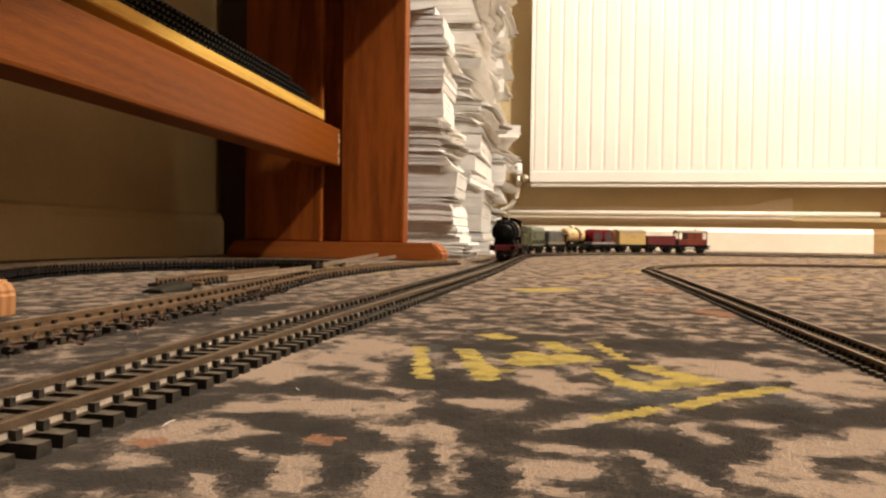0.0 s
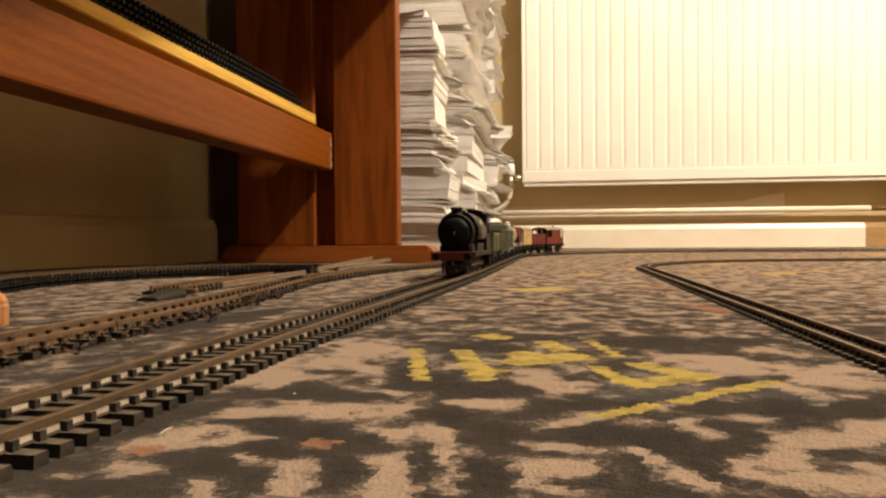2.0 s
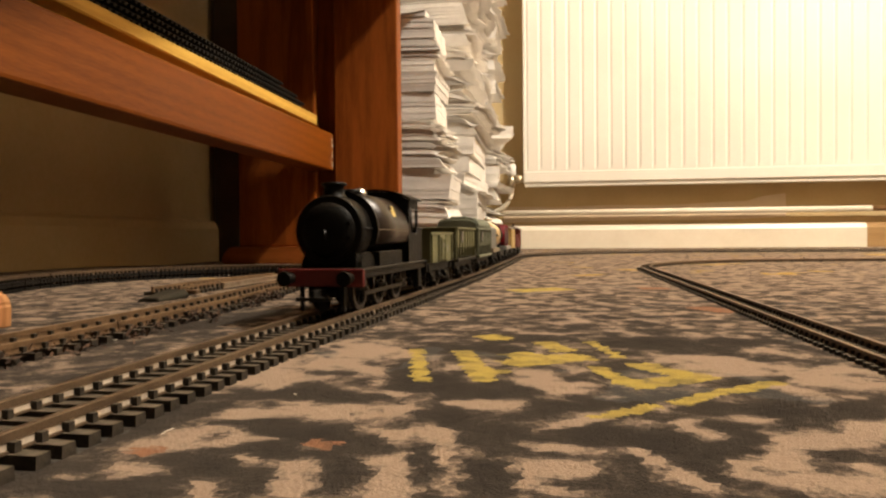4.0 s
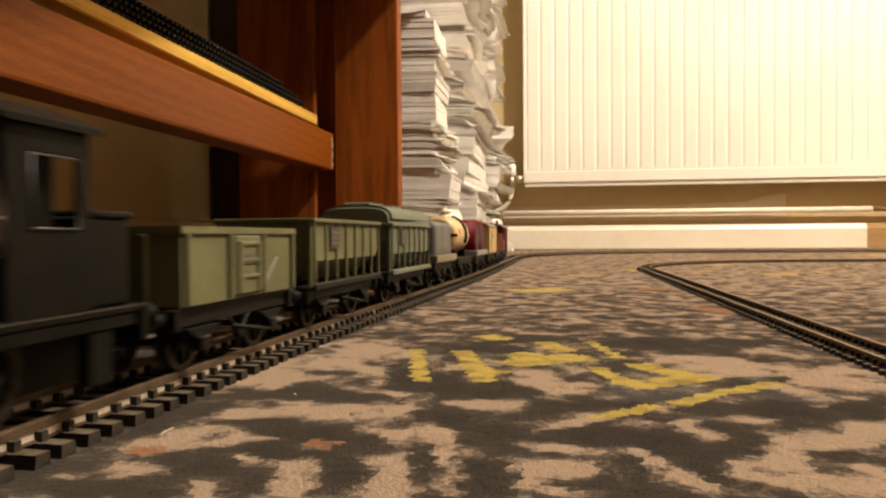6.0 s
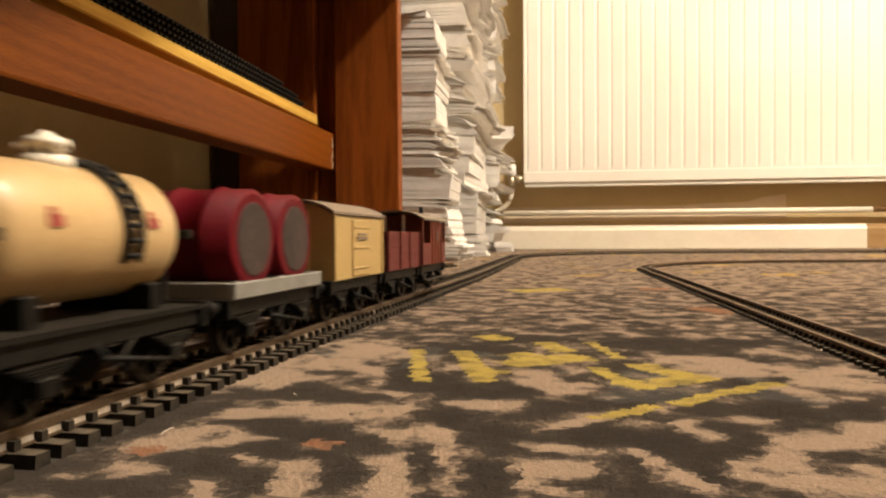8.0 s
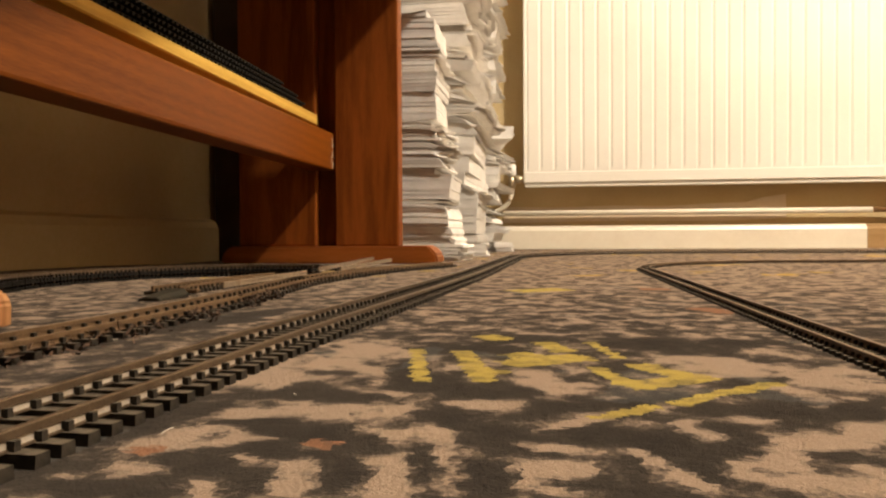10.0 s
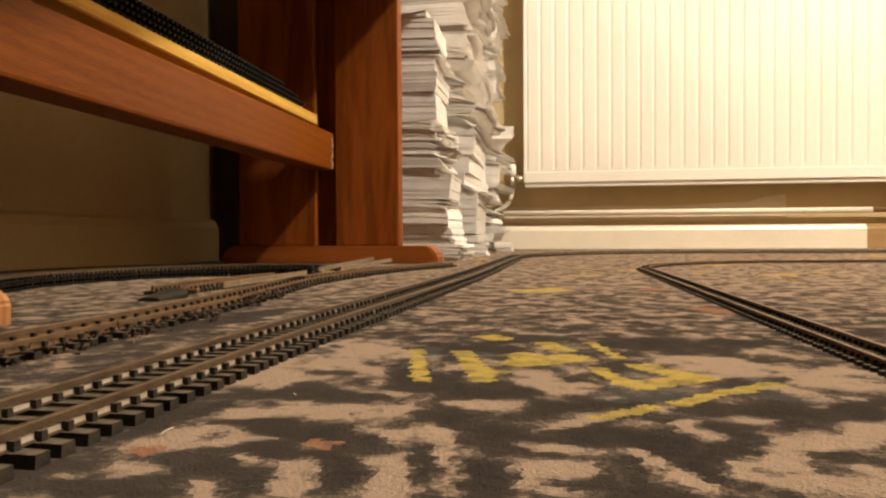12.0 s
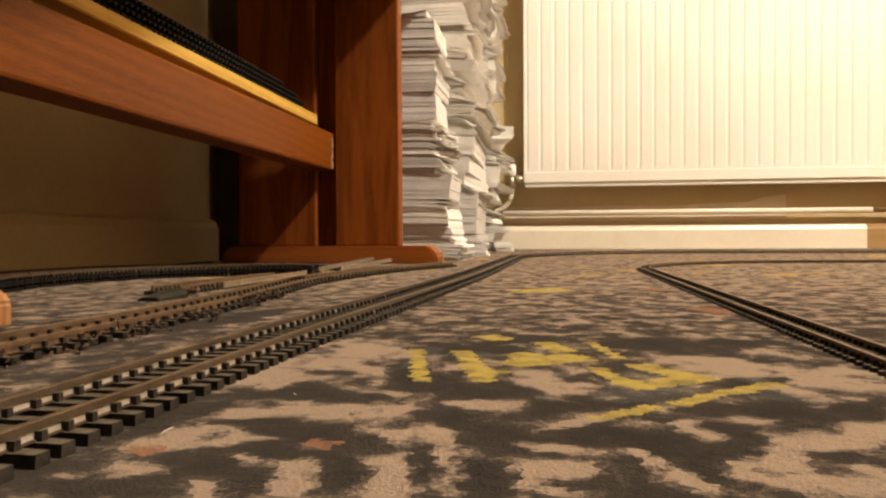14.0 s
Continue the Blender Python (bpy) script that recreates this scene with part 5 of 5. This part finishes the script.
def goods_van():
    v = thing("goods_van", "cream planked goods van with dusty curved roof", "wagon", "goods wagons")
    L = 0.0575
    underframe(v, L, 0.036)
    h, w, z0, z1 = L / 2, 0.0155, 0.0147, 0.0372
    part("body", prism(rounded_top(w, z0, z1, 0.0045), 1, -h, h), M_van, v)
    o = [(x * 1.05, z + 0.0003) for x, z in rounded_top(w, z0, z1, 0.0046)[2:]]
    outer = [(x, z + 0.0009) for x, z in o]
    part("roof", prism(outer + o[::-1], 1, -h - 0.0012, h + 0.0012), M_vanroof, v, "dusty brown-grey curved roof")
    for s in (-1, 1):
        d = part("door", box(*sorted((s * w, s * (w + 0.0005))), -0.0100, 0.0100, z0 + 0.0005, z1 - 0.0012, 0.0003), M_van, v)
        for z in (z0 + 0.0035, z0 + 0.0110, z1 - 0.0040):
            part("door_rail", box(*sorted((s * (w + 0.0003), s * (w + 0.0009))), -0.0094, 0.0094, z - 0.0003, z + 0.0003, 0.0002), M_van, d)
        lt = bmesh.new()
        add_box(lt, *sorted((s * (w + 0.0005), s * (w + 0.0010))), -0.0060, 0.0060, z1 - 0.0085, z1 - 0.0075)
        add_box(lt, *sorted((s * (w + 0.0005), s * (w + 0.0010))), -0.0040, 0.0050, z1 - 0.0070, z1 - 0.0062)
        part("lettering_bars", lt, M_vanroof, d, "faded unreadable lettering bars")
        for i in range(6):
            z = z0 + 0.0036 + i * 0.0034
            for a, c in ((-h + 0.0010, -0.0108), (0.0108, h - 0.0010)):
                part("plank_strip", box(*sorted((s * (w - 0.0002), s * (w + 0.00012))), a, c, z - 0.0016, z + 0.0016), M_van, v)
        for y in (-h + 0.0008, h - 0.0008):
            part("corner_post", box(*sorted((s * (w - 0.0010), s * (w + 0.0007))), y - 0.0008, y + 0.0008, z0, z1, 0.0002), M_van, v)
    for out in (-1, 1):
        for x in (-0.006, 0.006):
            part("end_post", box(x - 0.0008, x + 0.0008, *sorted((out * (h - 0.0002), out * (h + 0.0009))), z0, z1 + 0.0020, 0.0002), M_van, v)
    return v


def open_wagon():
    v = thing("open_wagon", "maroon planked open wagon", "wagon", "goods wagons")
    L = 0.0575
    underframe(v, L, 0.036)
    h, w, z0, z1 = L / 2, 0.0157, 0.0147, 0.0322
    b = bmesh.new()
    shell(b, -w + 0.0004, w - 0.0004, -h + 0.0004, h - 0.0004, z0, z1 - 0.0002, 0.0010)
    part("body", b, M_maroon, v)
    n = 5
    for s in (-1, 1):
        for i in range(n):
            a = z0 + i * (z1 - z0) / n
            part("side_plank", box(*sorted((s * (w - 0.0005), s * w)), -h, h, a, a + (z1 - z0) / n - 0.0003, 0.0001), M_maroon, v)
            part("end_plank", box(-w, w, *sorted((s * (h - 0.0005), s * h)), a, a + (z1 - z0) / n - 0.0003, 0.0001), M_maroon, v)
        for y in (-0.0085, 0.0085, -h + 0.001, h - 0.001):
            part("strap_iron", box(*sorted((s * (w - 0.0001), s * (w + 0.0006))), y - 0.0006, y + 0.0006, z0, z1, 0.0001), M_maroon, v)
    return v


def brake_van():
    v = thing("brake_van", "brown goods brake van with open veranda end", "wagon", "goods wagons")
    L = 0.0560
    underframe(v, L, 0.040)
    h, w, z0, z1 = L / 2, 0.0156, 0.0147, 0.0380
    a, c = -0.0100, 0.0190
    part("cabin", prism(rounded_top(w, z0, z1, 0.0040), 1, a, c), M_brown, v)
    o = [(x * 1.06, z + 0.0002) for x, z in rounded_top(w, z0, z1, 0.0044)[2:]]
    part("roof", prism([(x, z + 0.0010) for x, z in o] + o[::-1], 1, -h - 0.001, h + 0.001), M_brakeroof, v, "dark brown-grey curved roof")
    for s in (-1, 1):
        for i in range(4):
            y = a + 0.0035 + i * 0.0073
            part("side_batten", box(*sorted((s * (w - 0.0002), s * (w + 0.0006))), y - 0.0006, y + 0.0006, z0, z1, 0.0001), M_brown, v)
        win = part("window", box(*sorted((s * (w - 0.0002), s * (w + 0.0004))), 0.0020, 0.0075, 0.0270, 0.0335, 0.0002), M_brown, v)
        part("pane", box(*sorted((s * w, s * (w + 0.0006))), 0.0027, 0.0068, 0.0277, 0.0328), M_glass, win, "dark cabin window pane")
        for y0, y1 in ((-h, a), (c, h)):
            part("veranda_side", box(*sorted((s * (w - 0.0010), s * w)), y0, y1, z0, 0.0262, 0.0002), M_maroon, v)
        for y in (-h + 0.0008, h - 0.0008):
            part("veranda_post", box(*sorted((s * (w - 0.0014), s * w)), y - 0.0008, y + 0.0008, 0.0260, z1 + 0.0006), M_brown, v)
        part("footboard", box(*sorted((s * 0.0142, s * 0.0172)), -h + 0.002, h - 0.002, 0.0062, 0.0071, 0.0002), M_under, v)
        part("end_screen", box(-w, w, *sorted((s * (h - 0.0010), s * h)), z0, 0.0262, 0.0002), M_maroon, v)
        for x in (-0.0050, 0.0050):
            part("end_post", box(x - 0.0007, x + 0.0007, *sorted((s * (h - 0.0012), s * (h - 0.0002))), 0.0260, z1 + 0.0030), M_dome, v, "pale handrail post")
    part("chimney", tube([(0.006, 0.008, z1 + 0.003), (0.006, 0.008, z1 + 0.0085)], 0.0012, 10), M_under, v)
    return v


for made, off, span in ((mineral_wagon(), 0.1125, 0.0585), (hopper(False), 0.1860, 0.0710), (hopper(True), 0.2755, 0.0720), (container_wagon(), 0.3690, 0.0575), (tank_wagon(), 0.4405, 0.0590),
                        (drum_wagon(), 0.5115, 0.0575), (goods_van(), 0.5825, 0.0575), (open_wagon(), 0.6475, 0.0575), (brake_van(), 0.7125, 0.0560)):
    enlist(made, off, span, 0.037)


# ---- movement ----
FRONT = ([0.0, 0.4, 1.2, 2.0, 2.6, 3.2, 4.2, 5.3, 5.5, 6.1, 6.5, 7.0, 7.5, 8.0, 14.0],
         [1.214, 1.149, 1.016, 0.881, 0.789, 0.706, 0.592, 0.487, 0.455, 0.358, 0.290, 0.191, 0.097, -0.002, -1.19])
ZERO = int(np.argmin(abs(LINE[:, 1] + 0.35)))


def on_line(s):
    i = min(max(ZERO + s * 1000.0, 0), len(LINE) - 2)
    k = int(i)
    return LINE[k] + (LINE[k + 1] - LINE[k]) * (i - k)


def vehicle_pose(s_front, length, base):
    """The pose of a vehicle whose front end is at s_front, standing on two axles."""
    mid = s_front + length / 2
    a, b = on_line(mid - base / 2), on_line(mid + base / 2)
    c, d = (a + b) / 2, a - b
    return pose(c[0], c[1], RAIL_TOP, 0, 0, math.degrees(math.atan2(d[1], d[0])) + 90)


def smooth_front(t):
    return sum(float(np.interp(min(max(t + k * 0.06, 0), 14), *FRONT)) for k in (-2, -1, 0, 1, 2)) / 5


def motions():
    for v, off, length, base in TRAIN:
        walk(v, [(k / 10, vehicle_pose(smooth_front(k / 10) + off, length, base)) for k in range(141)])
    step = 1 / FPS
    for axle, y, r in WHEELS:
        walk(axle, [(k * step, pose(0, y, r, math.degrees((FRONT[1][0] - smooth_front(k * step)) / r))) for k in range(421)])


motions()
